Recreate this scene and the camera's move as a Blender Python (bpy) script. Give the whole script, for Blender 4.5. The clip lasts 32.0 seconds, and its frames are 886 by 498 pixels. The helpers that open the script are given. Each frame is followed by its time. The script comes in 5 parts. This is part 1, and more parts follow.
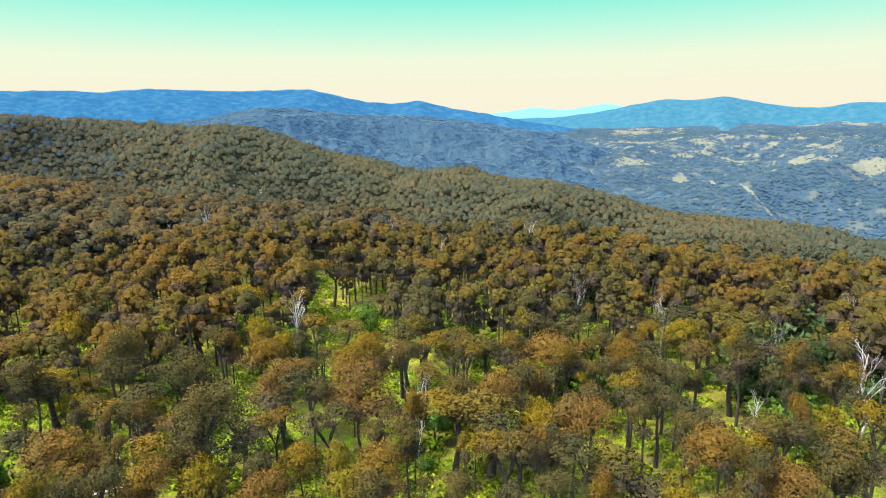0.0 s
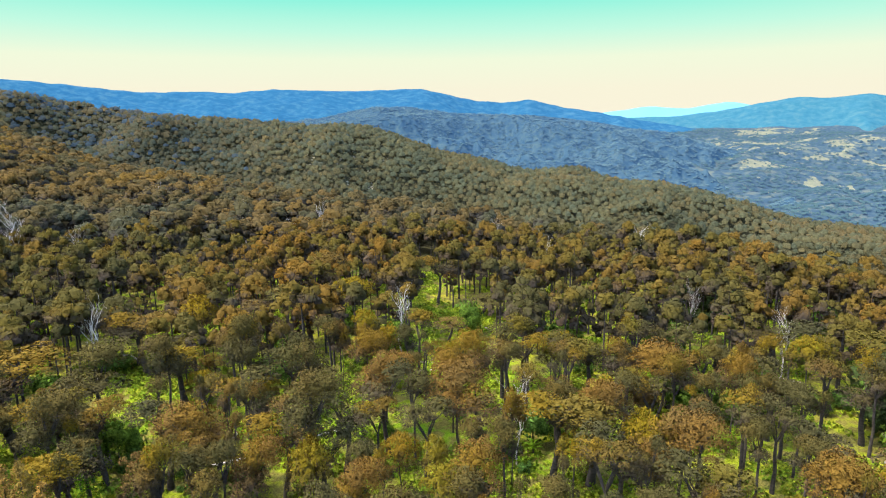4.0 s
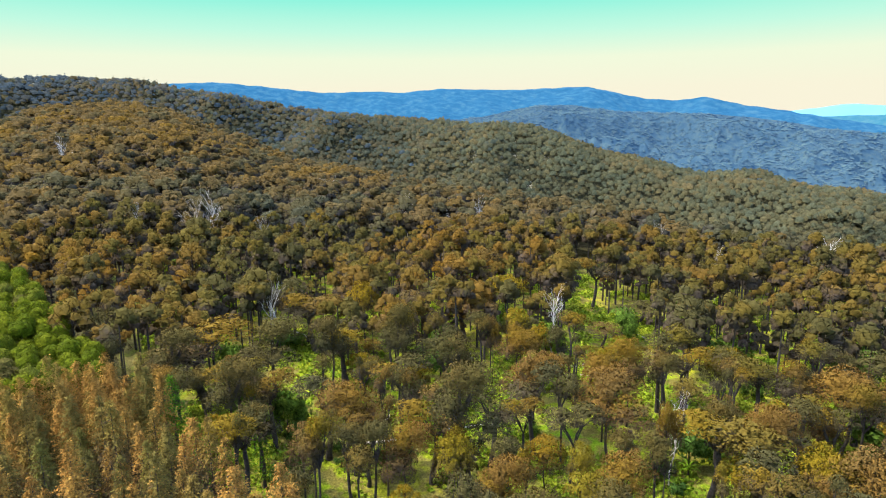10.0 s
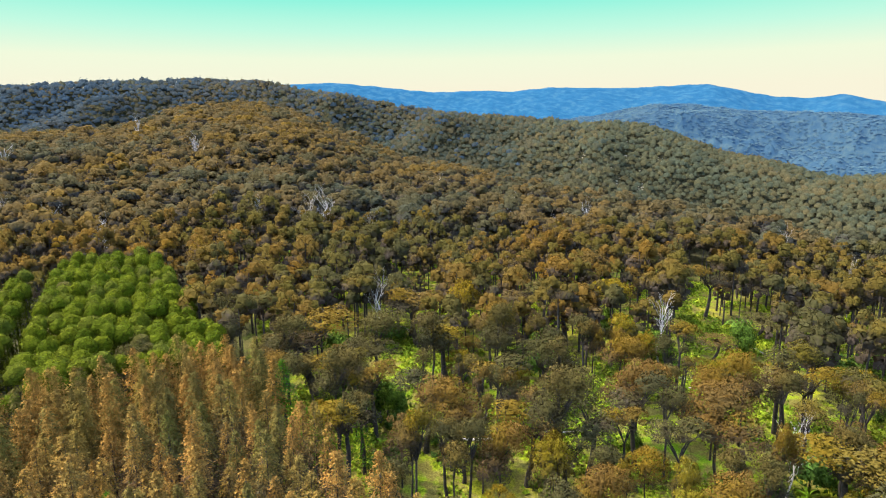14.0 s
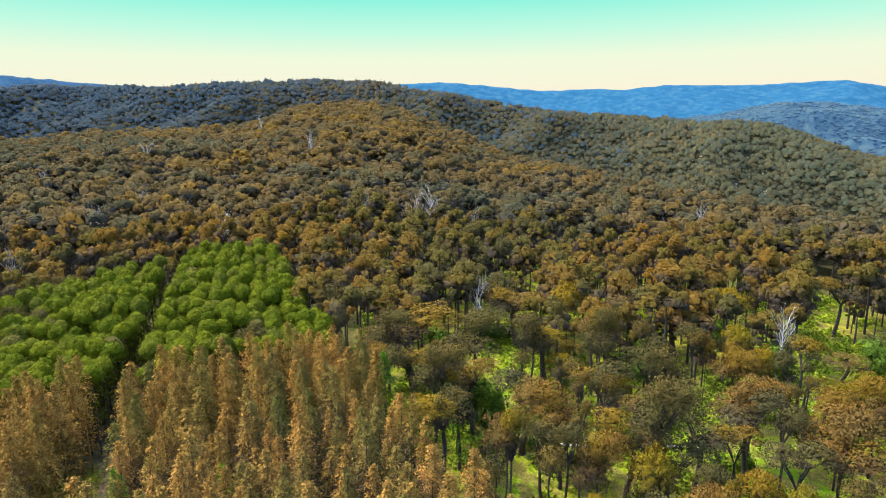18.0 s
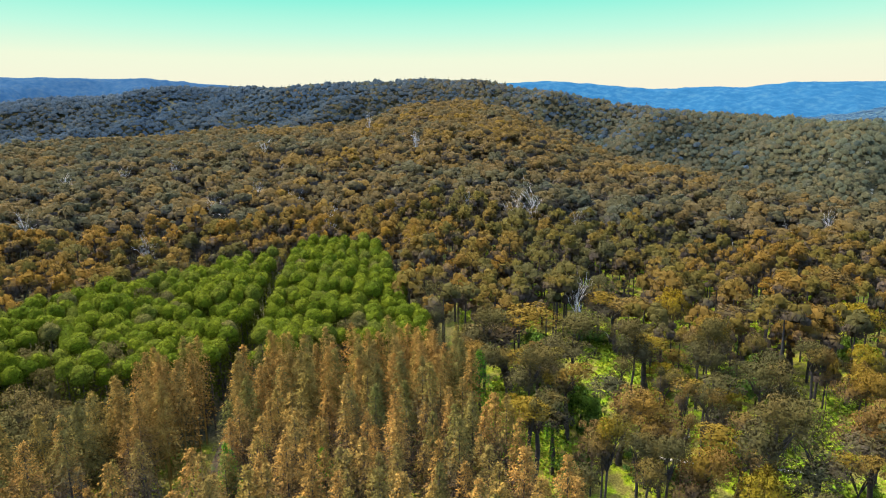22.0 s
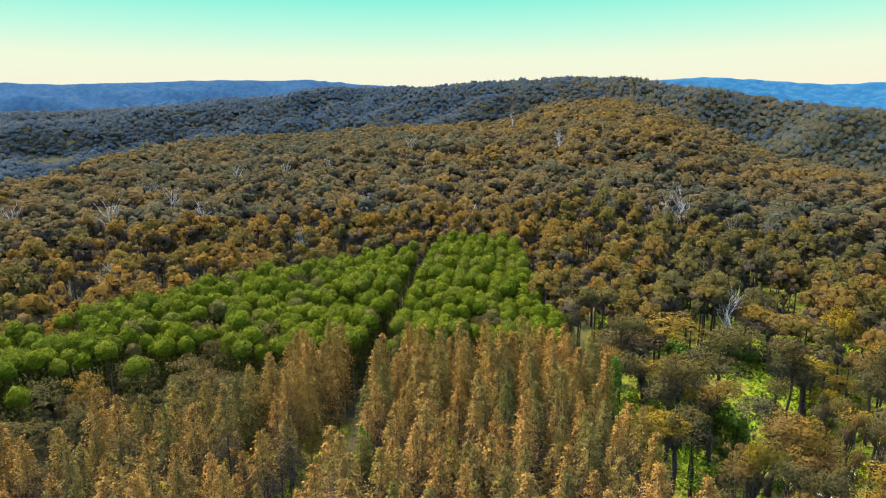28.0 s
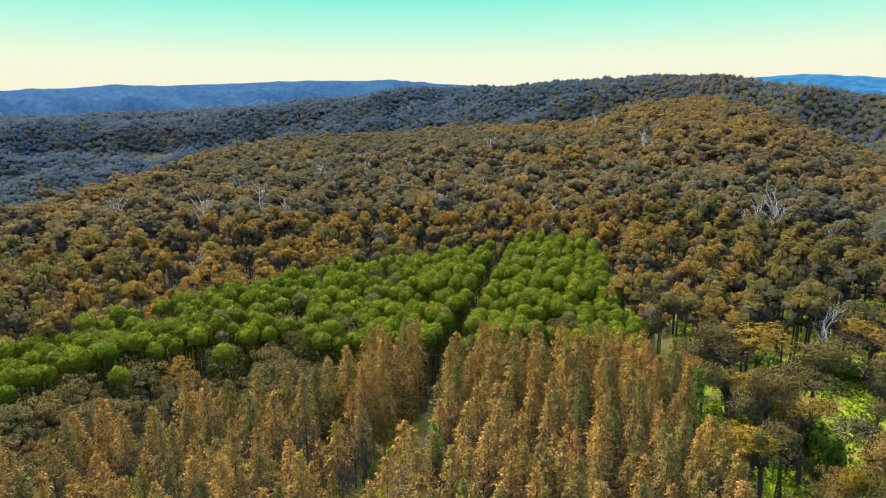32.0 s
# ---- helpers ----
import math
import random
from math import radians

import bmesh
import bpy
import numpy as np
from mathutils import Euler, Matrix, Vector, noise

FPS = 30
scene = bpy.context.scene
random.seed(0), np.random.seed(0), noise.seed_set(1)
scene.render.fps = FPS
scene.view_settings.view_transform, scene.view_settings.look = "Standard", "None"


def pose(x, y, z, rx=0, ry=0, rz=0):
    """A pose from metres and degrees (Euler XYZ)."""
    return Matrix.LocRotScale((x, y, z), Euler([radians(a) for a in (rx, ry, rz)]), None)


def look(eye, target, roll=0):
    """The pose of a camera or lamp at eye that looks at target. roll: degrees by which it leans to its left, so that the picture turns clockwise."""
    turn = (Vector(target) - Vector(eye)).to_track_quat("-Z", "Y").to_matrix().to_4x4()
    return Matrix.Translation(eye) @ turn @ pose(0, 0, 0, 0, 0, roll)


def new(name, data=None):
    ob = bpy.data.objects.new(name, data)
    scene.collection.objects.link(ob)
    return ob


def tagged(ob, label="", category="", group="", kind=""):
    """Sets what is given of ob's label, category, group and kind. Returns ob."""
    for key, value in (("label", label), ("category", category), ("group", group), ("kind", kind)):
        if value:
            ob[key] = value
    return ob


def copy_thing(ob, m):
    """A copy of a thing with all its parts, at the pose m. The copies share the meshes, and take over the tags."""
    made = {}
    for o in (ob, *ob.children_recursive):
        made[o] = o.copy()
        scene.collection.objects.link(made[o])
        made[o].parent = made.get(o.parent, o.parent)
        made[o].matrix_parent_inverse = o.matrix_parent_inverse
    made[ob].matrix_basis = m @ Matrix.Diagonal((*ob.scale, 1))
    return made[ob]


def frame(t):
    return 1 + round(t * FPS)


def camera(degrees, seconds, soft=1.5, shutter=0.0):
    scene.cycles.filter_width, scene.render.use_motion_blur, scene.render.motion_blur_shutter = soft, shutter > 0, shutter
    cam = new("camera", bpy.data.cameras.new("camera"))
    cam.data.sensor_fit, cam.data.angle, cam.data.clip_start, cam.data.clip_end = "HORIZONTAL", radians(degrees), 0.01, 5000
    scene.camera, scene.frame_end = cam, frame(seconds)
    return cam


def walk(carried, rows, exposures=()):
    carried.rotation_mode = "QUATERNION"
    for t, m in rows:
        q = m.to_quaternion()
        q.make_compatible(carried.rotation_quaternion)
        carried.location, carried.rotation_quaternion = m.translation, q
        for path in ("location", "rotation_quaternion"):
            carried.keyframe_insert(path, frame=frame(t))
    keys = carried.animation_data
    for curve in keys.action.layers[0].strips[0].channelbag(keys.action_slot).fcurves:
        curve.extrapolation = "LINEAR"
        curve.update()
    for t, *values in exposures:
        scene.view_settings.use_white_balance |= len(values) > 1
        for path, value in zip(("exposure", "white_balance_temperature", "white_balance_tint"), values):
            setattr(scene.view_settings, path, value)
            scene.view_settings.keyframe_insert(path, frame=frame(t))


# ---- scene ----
# ---- camera: it hovers in one place and turns to its left ----
EYE = 66.0
cam = camera(71.4, 32.0, soft=1.1)
YAW = [0.0, 2.49, 4.98, 7.47, 9.95, 12.41, 14.87, 17.33, 19.78, 22.22, 24.66, 27.1, 29.54, 32.0, 34.47, 36.93, 39.37,
       41.79, 44.2, 46.58, 48.95, 51.3, 53.65, 55.96, 58.21, 60.4, 62.55, 64.65, 66.66, 68.56, 70.37, 72.15, 73.94]
PITCH, ROLL = -12.2, -0.53


def ahead(yaw, pitch):
    a, e = radians(yaw), radians(pitch)
    return Vector((-math.sin(a) * math.cos(e), math.cos(a) * math.cos(e), math.sin(e)))


eye = Vector((0, 0, EYE))
EXPOSURE = 1.69
walk(cam, [(float(t), look(eye, eye + ahead(y, PITCH), ROLL)) for t, y in enumerate(YAW)], [(0.0, EXPOSURE), (32.0, EXPOSURE)])

# ---- sky and sun ----
SUN_AZ, SUN_EL = 110.0, 59.0     # degrees to the left of +y, degrees up
world = bpy.data.worlds.new("sky")
scene.world = world
world.use_nodes = True
wn, wl = world.node_tree.nodes, world.node_tree.links
wn.clear()
sky = wn.new("ShaderNodeTexSky")
sky.sky_type = "NISHITA"
sky.sun_disc = False
sky.sun_elevation = radians(SUN_EL)
sky.sun_rotation = radians(-SUN_AZ)
sky.dust_density = 2.0
coord = wn.new("ShaderNodeTexCoord")
split = wn.new("ShaderNodeSeparateXYZ")
wl.new(coord.outputs["Generated"], split.inputs[0])
band = wn.new("ShaderNodeValToRGB")      # hazy air low over the horizon, clear sky above it
band.color_ramp.elements[0].position, band.color_ramp.elements[0].color = 0.0, (0.95, 0.89, 0.70, 1)
band.color_ramp.elements[1].position, band.color_ramp.elements[1].color = 1.0, (0.10, 0.45, 0.80, 1)
for place, colour in ((0.04, (0.94, 0.90, 0.70, 1)), (0.085, (0.88, 0.95, 0.72, 1)), (0.125, (0.55, 0.95, 0.76, 1)),
                      (0.17, (0.27, 0.90, 0.73, 1)), (0.30, (0.15, 0.62, 0.78, 1))):
    e = band.color_ramp.elements.new(place)
    e.color = colour
wl.new(split.outputs["Z"], band.inputs[0])
lift = wn.new("ShaderNodeMix")
lift.data_type = "RGBA"
scale_sky = wn.new("ShaderNodeVectorMath")
scale_sky.operation = "SCALE"
scale_sky.inputs["Scale"].default_value = 1.05
wl.new(sky.outputs[0], scale_sky.inputs[0])
over = wn.new("ShaderNodeMapRange")
over.inputs["From Min"].default_value, over.inputs["From Max"].default_value = 0.2, 0.6
wl.new(split.outputs["Z"], over.inputs["Value"])
wl.new(over.outputs[0], lift.inputs["Factor"])
wl.new(band.outputs[0], lift.inputs["A"])
wl.new(scale_sky.outputs[0], lift.inputs["B"])
back = wn.new("ShaderNodeBackground")
back.inputs["Strength"].default_value = 0.312
wl.new(lift.outputs["Result"], back.inputs["Color"])
out = wn.new("ShaderNodeOutputWorld")
wl.new(back.outputs[0], out.inputs[0])

sun_data = bpy.data.lights.new("sun", "SUN")
sun_data.energy, sun_data.angle, sun_data.color = 2.4, radians(0.5), (1.0, 0.91, 0.72)
sun = new("sun", sun_data)
sun.matrix_world = look(1000 * ahead(SUN_AZ, SUN_EL), (0, 0, 0))

# ---- materials ----


def material(name, rough=0.9):
    m = bpy.data.materials.new(name)
    m.use_nodes = True
    b = m.node_tree.nodes["Principled BSDF"]
    b.inputs["Roughness"].default_value = rough
    b.inputs["Specular IOR Level"].default_value = 0.25
    return m, m.node_tree.nodes, m.node_tree.links, b


def ramp(nodes, stops, mode="LINEAR"):
    r = nodes.new("ShaderNodeValToRGB")
    r.color_ramp.interpolation = mode
    els = r.color_ramp.elements
    els[0].position, els[0].color = stops[0][0], (*stops[0][1], 1)
    els[1].position, els[1].color = stops[-1][0], (*stops[-1][1], 1)
    for place, colour in stops[1:-1]:
        els.new(place).color = (*colour, 1)
    return r


def grain(nodes, links, size, detail=3.0, where="Object"):
    """Noise with features about size metres across."""
    n = nodes.new("ShaderNodeTexNoise")
    n.inputs["Scale"].default_value, n.inputs["Detail"].default_value = 1.0 / size, detail
    if where == "Object":
        c = nodes.new("ShaderNodeTexCoord")
        links.new(c.outputs["Object"], n.inputs["Vector"])
    else:
        c = nodes.new("ShaderNodeNewGeometry")
        links.new(c.outputs["Position"], n.inputs["Vector"])
    return n


def mix(nodes, links, kind, fac, a, b):
    m = nodes.new("ShaderNodeMix")
    m.data_type, m.blend_type = "RGBA", kind
    for value, socket in ((fac, "Factor"), (a, "A"), (b, "B")):
        if isinstance(value, (int, float)):
            m.inputs[socket].default_value = value
        elif isinstance(value, tuple):
            m.inputs[socket].default_value = (*value, 1)
        else:
            links.new(value, m.inputs[socket])
    return m.outputs["Result"]


def foliage(name, stops, tone="object", patch=None, through_light=0.25, vary=0.28, mottle=0.0, lower=None, contrast=0.5, drab=None):
    """Leaves: a hue for each tree, another brightness for each leaf, and light that comes through them; the last colour
    given: a duller one low in a crown, below the stronger hue of its top."""
    m, nodes, links, b = material(name, 0.75)
    b.inputs["Specular IOR Level"].default_value = 0.02
    if tone == "object":
        src = nodes.new("ShaderNodeObjectInfo").outputs["Random"]
    else:
        at = nodes.new("ShaderNodeAttribute")
        at.attribute_name = "tone"
        src = at.outputs["Fac"]
    hue = ramp(nodes, stops)
    if patch:
        # trees of one stand are alike: the hue drifts over the land
        n = grain(nodes, links, patch, 2.0, "World")
        drift = nodes.new("ShaderNodeMath")
        drift.operation = "MULTIPLY_ADD"
        links.new(n.outputs["Fac"], drift.inputs[0])
        drift.inputs[1].default_value = 1.3
        drift.inputs[2].default_value = -0.65
        add = nodes.new("ShaderNodeMath")
        add.operation, add.use_clamp = "ADD", True
        links.new(src, add.inputs[0])
        links.new(drift.outputs[0], add.inputs[1])
        src = add.outputs[0]
    links.new(src, hue.inputs[0])
    hued = hue.outputs[0]
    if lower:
        # lower needles: died off and dull, darkened further for shade in the stand
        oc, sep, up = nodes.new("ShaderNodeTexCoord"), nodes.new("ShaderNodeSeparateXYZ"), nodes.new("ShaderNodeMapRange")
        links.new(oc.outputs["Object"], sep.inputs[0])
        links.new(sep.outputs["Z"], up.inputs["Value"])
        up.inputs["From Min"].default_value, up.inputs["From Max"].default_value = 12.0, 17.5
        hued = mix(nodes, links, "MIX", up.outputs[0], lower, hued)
    # duller colour low in the crown, the tree's hue above, flecked between
    if drab:
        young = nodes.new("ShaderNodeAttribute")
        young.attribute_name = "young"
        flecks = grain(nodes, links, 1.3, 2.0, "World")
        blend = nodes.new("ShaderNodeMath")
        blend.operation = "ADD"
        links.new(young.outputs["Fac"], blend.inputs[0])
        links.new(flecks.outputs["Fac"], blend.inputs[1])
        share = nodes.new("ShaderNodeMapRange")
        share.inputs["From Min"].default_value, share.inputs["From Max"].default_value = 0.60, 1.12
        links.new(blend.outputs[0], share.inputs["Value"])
        hued = mix(nodes, links, "MIX", share.outputs[0], drab, hued)
    geo = nodes.new("ShaderNodeNewGeometry")
    tint = nodes.new("ShaderNodeMapRange")
    tint.inputs["To Min"].default_value, tint.inputs["To Max"].default_value = 1 - vary, 1 + vary
    links.new(geo.outputs["Random Per Island"], tint.inputs["Value"])
    col = mix(nodes, links, "MULTIPLY", 1.0, hued, tint.outputs[0])
    if mottle:
        # light and dark sprays within one crown
        sprays = grain(nodes, links, mottle, 3.0, "World")
        spread = ramp(nodes, [(0.32, (1 - contrast,) * 3), (0.5, (1.0, 1.0, 1.0)), (0.68, (1 + contrast, 1 + 0.9 * contrast, 1 + 0.7 * contrast))])
        links.new(sprays.outputs["Fac"], spread.inputs[0])
        col = mix(nodes, links, "MULTIPLY", 1.0, col, spread.outputs[0])
    links.new(col, b.inputs["Base Color"])
    tr = nodes.new("ShaderNodeBsdfTranslucent")
    links.new(col, tr.inputs["Color"])
    ms = nodes.new("ShaderNodeMixShader")
    ms.inputs[0].default_value = through_light
    links.new(b.outputs[0], ms.inputs[1])
    links.new(tr.outputs[0], ms.inputs[2])
    links.new(ms.outputs[0], nodes["Material Output"].inputs[0])
    return m


GUM = [(0.0, (0.046, 0.044, 0.019)), (0.3, (0.064, 0.056, 0.018)), (0.48, (0.104, 0.082, 0.011)), (0.62, (0.094, 0.062, 0.018)), (0.8, (0.124, 0.080, 0.012)), (1.0, (0.142, 0.100, 0.009))]
RUST = [(0.0, (0.104, 0.068, 0.021)), (0.5, (0.134, 0.077, 0.017)), (1.0, (0.144, 0.094, 0.012))]
GOLD = [(0.0, (0.123, 0.100, 0.010)), (0.5, (0.154, 0.110, 0.008)), (1.0, (0.156, 0.098, 0.010))]
STAND = [(0.0, (0.050, 0.046, 0.017)), (0.3, (0.079, 0.063, 0.013)), (0.55, (0.101, 0.063, 0.014)), (0.8, (0.122, 0.069, 0.012)), (1.0, (0.140, 0.080, 0.009))]
PLATEAU = [(0.0, (0.050, 0.054, 0.034)), (0.3, (0.072, 0.063, 0.029)), (0.55, (0.093, 0.066, 0.026)), (0.8, (0.112, 0.074, 0.021)), (1.0, (0.138, 0.087, 0.017))]
# far leaves: some blue of the hazy air is mixed into their colour
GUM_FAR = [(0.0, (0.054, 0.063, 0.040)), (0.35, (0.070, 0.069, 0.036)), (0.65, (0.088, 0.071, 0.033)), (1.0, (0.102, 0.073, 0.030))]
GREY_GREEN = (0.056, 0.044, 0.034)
leaf_gum = foliage("olive_gum_leaves", GUM, mottle=0.5, vary=0.16, contrast=0.16, through_light=0.16, drab=GREY_GREEN)
leaf_rust = foliage("rusty_gum_leaves", RUST, mottle=0.5, vary=0.16, contrast=0.16, through_light=0.16, drab=(0.062, 0.046, 0.034))
leaf_gold = foliage("golden_gum_leaves", GOLD, mottle=0.5, vary=0.16, contrast=0.16, through_light=0.16, drab=(0.064, 0.050, 0.028))
leaf_dark = foliage("dark_olive_leaves", [(0.0, (0.050, 0.046, 0.015)), (0.6, (0.063, 0.053, 0.016)), (1.0, (0.075, 0.056, 0.017))], mottle=0.5, vary=0.18, contrast=0.2, through_light=0.10, drab=(0.048, 0.043, 0.022))
leaf_olive = foliage("grey_olive_leaves", [(0.0, (0.050, 0.048, 0.020)), (0.5, (0.070, 0.060, 0.019)), (1.0, (0.092, 0.066, 0.016))], mottle=0.5, vary=0.18, contrast=0.18, through_light=0.14, drab=(0.044, 0.040, 0.029))
leaf_gum_stand = foliage("gum_leaves_of_the_stand", STAND, "tone", 70.0, 0.30, mottle=0.7, contrast=0.16, vary=0.14, drab=GREY_GREEN)
leaf_gum_plateau = foliage("gum_leaves_of_the_plateau", PLATEAU, "tone", 90.0, 0.40, mottle=1.0, contrast=0.14, vary=0.12, drab=(0.053, 0.048, 0.042))
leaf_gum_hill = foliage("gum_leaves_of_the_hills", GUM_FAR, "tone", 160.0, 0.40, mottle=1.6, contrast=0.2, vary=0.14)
# ridge and far slopes: more air haze put into the leaf colour
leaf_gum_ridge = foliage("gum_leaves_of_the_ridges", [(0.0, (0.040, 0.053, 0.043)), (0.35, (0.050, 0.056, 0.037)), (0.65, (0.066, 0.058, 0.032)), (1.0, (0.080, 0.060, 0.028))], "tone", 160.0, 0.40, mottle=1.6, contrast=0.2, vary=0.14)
leaf_gum_hazed = foliage("blue_gum_leaves", [(0.0, (0.027, 0.049, 0.074)), (0.5, (0.036, 0.052, 0.062)), (1.0, (0.056, 0.056, 0.047))], "tone", 200.0, 0.40, mottle=1.8, contrast=0.14, vary=0.12)
DRY = [(0.0, (0.088, 0.082, 0.022)), (0.2, (0.180, 0.120, 0.030)), (0.45, (0.248, 0.132, 0.031)), (0.7, (0.220, 0.128, 0.029)),
       (0.86, (0.184, 0.124, 0.028)), (1.0, (0.104, 0.098, 0.022))]
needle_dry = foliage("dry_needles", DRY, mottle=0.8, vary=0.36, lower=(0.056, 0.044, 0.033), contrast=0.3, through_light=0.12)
needle_green = foliage("green_needles", [(0.0, (0.050, 0.130, 0.008)), (1.0, (0.085, 0.180, 0.010))], mottle=0.5)
PINE = [(0.0, (0.042, 0.060, 0.003)), (0.7, (0.070, 0.084, 0.004)), (0.95, (0.060, 0.070, 0.008)), (1.0, (0.070, 0.058, 0.018))]
leaf_pine = foliage("plantation_pine_needles", PINE, mottle=0.32, vary=0.3, contrast=0.4, through_light=0.12)
leaf_bush = foliage("bracken_leaves", [(0.0, (0.095, 0.165, 0.012)), (0.6, (0.16, 0.215, 0.014)), (1.0, (0.20, 0.23, 0.022))], "tone", mottle=0.5)
leaf_wattle = foliage("blue_green_shrub_leaves", [(0.0, (0.034, 0.060, 0.022)), (1.0, (0.052, 0.078, 0.026))], mottle=0.5)
fern_frond = foliage("fern_fronds", [(0.0, (0.10, 0.20, 0.012)), (1.0, (0.15, 0.25, 0.014))], mottle=0.4)
leaf_shrub = foliage("shrub_leaves", [(0.0, (0.050, 0.105, 0.022)), (1.0, (0.095, 0.150, 0.015))], mottle=0.5)


def bark(name, dark, light):
    m, nodes, links, b = material(name, 0.95)
    n = grain(nodes, links, 0.5, 5.0)
    r = ramp(nodes, [(0.3, dark), (0.7, light)])
    links.new(n.outputs["Fac"], r.inputs[0])
    links.new(r.outputs[0], b.inputs["Base Color"])
    return m


bark_dark = bark("gum_bark", (0.020, 0.017, 0.015), (0.060, 0.050, 0.043))
bark_pine = bark("pine_bark", (0.022, 0.018, 0.016), (0.060, 0.048, 0.042))
dead_wood = bark("bleached_dead_wood", (0.28, 0.25, 0.24), (0.56, 0.52, 0.49))
dead_grey = bark("grey_dead_wood", (0.22, 0.19, 0.17), (0.44, 0.40, 0.36))


def ground_material():
    m, nodes, links, b = material("forest_ground", 1.0)
    b.inputs["Specular IOR Level"].default_value = 0.0
    big = grain(nodes, links, 26.0, 4.0, "World")
    small = grain(nodes, links, 3.0, 8.0, "World")
    grass = ramp(nodes, [(0.30, (0.085, 0.175, 0.010)), (0.48, (0.15, 0.195, 0.012)), (0.60, (0.185, 0.195, 0.016)), (0.72, (0.21, 0.185, 0.034))])
    links.new(big.outputs["Fac"], grass.inputs[0])
    litter = ramp(nodes, [(0.40, (0.0, 0.0, 0.0)), (0.54, (1.0, 1.0, 1.0))])
    links.new(small.outputs["Fac"], litter.inputs[0])
    open_grass = mix(nodes, links, "MIX", litter.outputs[0], grass.outputs[0], (0.120, 0.108, 0.030))
    mask = nodes.new("ShaderNodeAttribute")
    mask.attribute_name = "grassy"
    floor = ramp(nodes, [(0.35, (0.040, 0.040, 0.026)), (0.6, (0.062, 0.058, 0.034)), (0.75, (0.060, 0.064, 0.028))])
    links.new(small.outputs["Fac"], floor.inputs[0])
    base = mix(nodes, links, "MIX", mask.outputs["Fac"], floor.outputs[0], open_grass)
    fine = grain(nodes, links, 0.35, 4.0, "World")
    tone = ramp(nodes, [(0.3, (0.55, 0.55, 0.5)), (0.7, (1.35, 1.35, 1.25))])
    links.new(fine.outputs["Fac"], tone.inputs[0])
    links.new(mix(nodes, links, "MULTIPLY", 1.0, base, tone.outputs[0]), b.inputs["Base Color"])
    bump = nodes.new("ShaderNodeBump")
    bump.inputs["Strength"].default_value, bump.inputs["Distance"].default_value = 0.8, 0.4
    links.new(fine.outputs["Fac"], bump.inputs["Height"])
    links.new(bump.outputs[0], b.inputs["Normal"])
    return m


ground_mat = ground_material()


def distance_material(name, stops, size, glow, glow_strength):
    """Country so far off that air haze is put into colour and glow."""
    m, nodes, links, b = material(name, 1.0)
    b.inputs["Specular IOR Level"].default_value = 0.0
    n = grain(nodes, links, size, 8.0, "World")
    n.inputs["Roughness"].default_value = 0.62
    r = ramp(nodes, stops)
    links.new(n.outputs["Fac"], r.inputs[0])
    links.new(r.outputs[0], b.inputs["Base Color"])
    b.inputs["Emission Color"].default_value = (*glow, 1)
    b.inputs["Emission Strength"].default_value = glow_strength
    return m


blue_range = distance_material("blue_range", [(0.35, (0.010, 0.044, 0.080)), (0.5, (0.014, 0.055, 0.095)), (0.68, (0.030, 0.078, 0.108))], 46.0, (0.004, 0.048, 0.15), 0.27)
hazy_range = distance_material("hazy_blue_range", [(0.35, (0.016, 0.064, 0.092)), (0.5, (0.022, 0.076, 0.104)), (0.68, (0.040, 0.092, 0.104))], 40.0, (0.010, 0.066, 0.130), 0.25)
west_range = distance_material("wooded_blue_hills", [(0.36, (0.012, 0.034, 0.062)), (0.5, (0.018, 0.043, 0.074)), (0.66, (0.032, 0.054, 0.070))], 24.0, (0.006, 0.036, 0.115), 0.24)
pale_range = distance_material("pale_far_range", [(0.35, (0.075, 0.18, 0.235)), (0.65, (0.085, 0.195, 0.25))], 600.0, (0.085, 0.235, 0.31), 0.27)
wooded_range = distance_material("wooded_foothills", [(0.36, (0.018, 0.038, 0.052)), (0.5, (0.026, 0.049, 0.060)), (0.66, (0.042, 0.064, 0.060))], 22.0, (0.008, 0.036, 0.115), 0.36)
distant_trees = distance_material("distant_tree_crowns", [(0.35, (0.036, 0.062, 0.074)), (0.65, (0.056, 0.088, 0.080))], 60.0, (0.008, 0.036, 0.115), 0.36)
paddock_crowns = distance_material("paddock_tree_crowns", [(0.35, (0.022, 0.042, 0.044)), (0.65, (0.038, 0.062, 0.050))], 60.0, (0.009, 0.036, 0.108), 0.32)


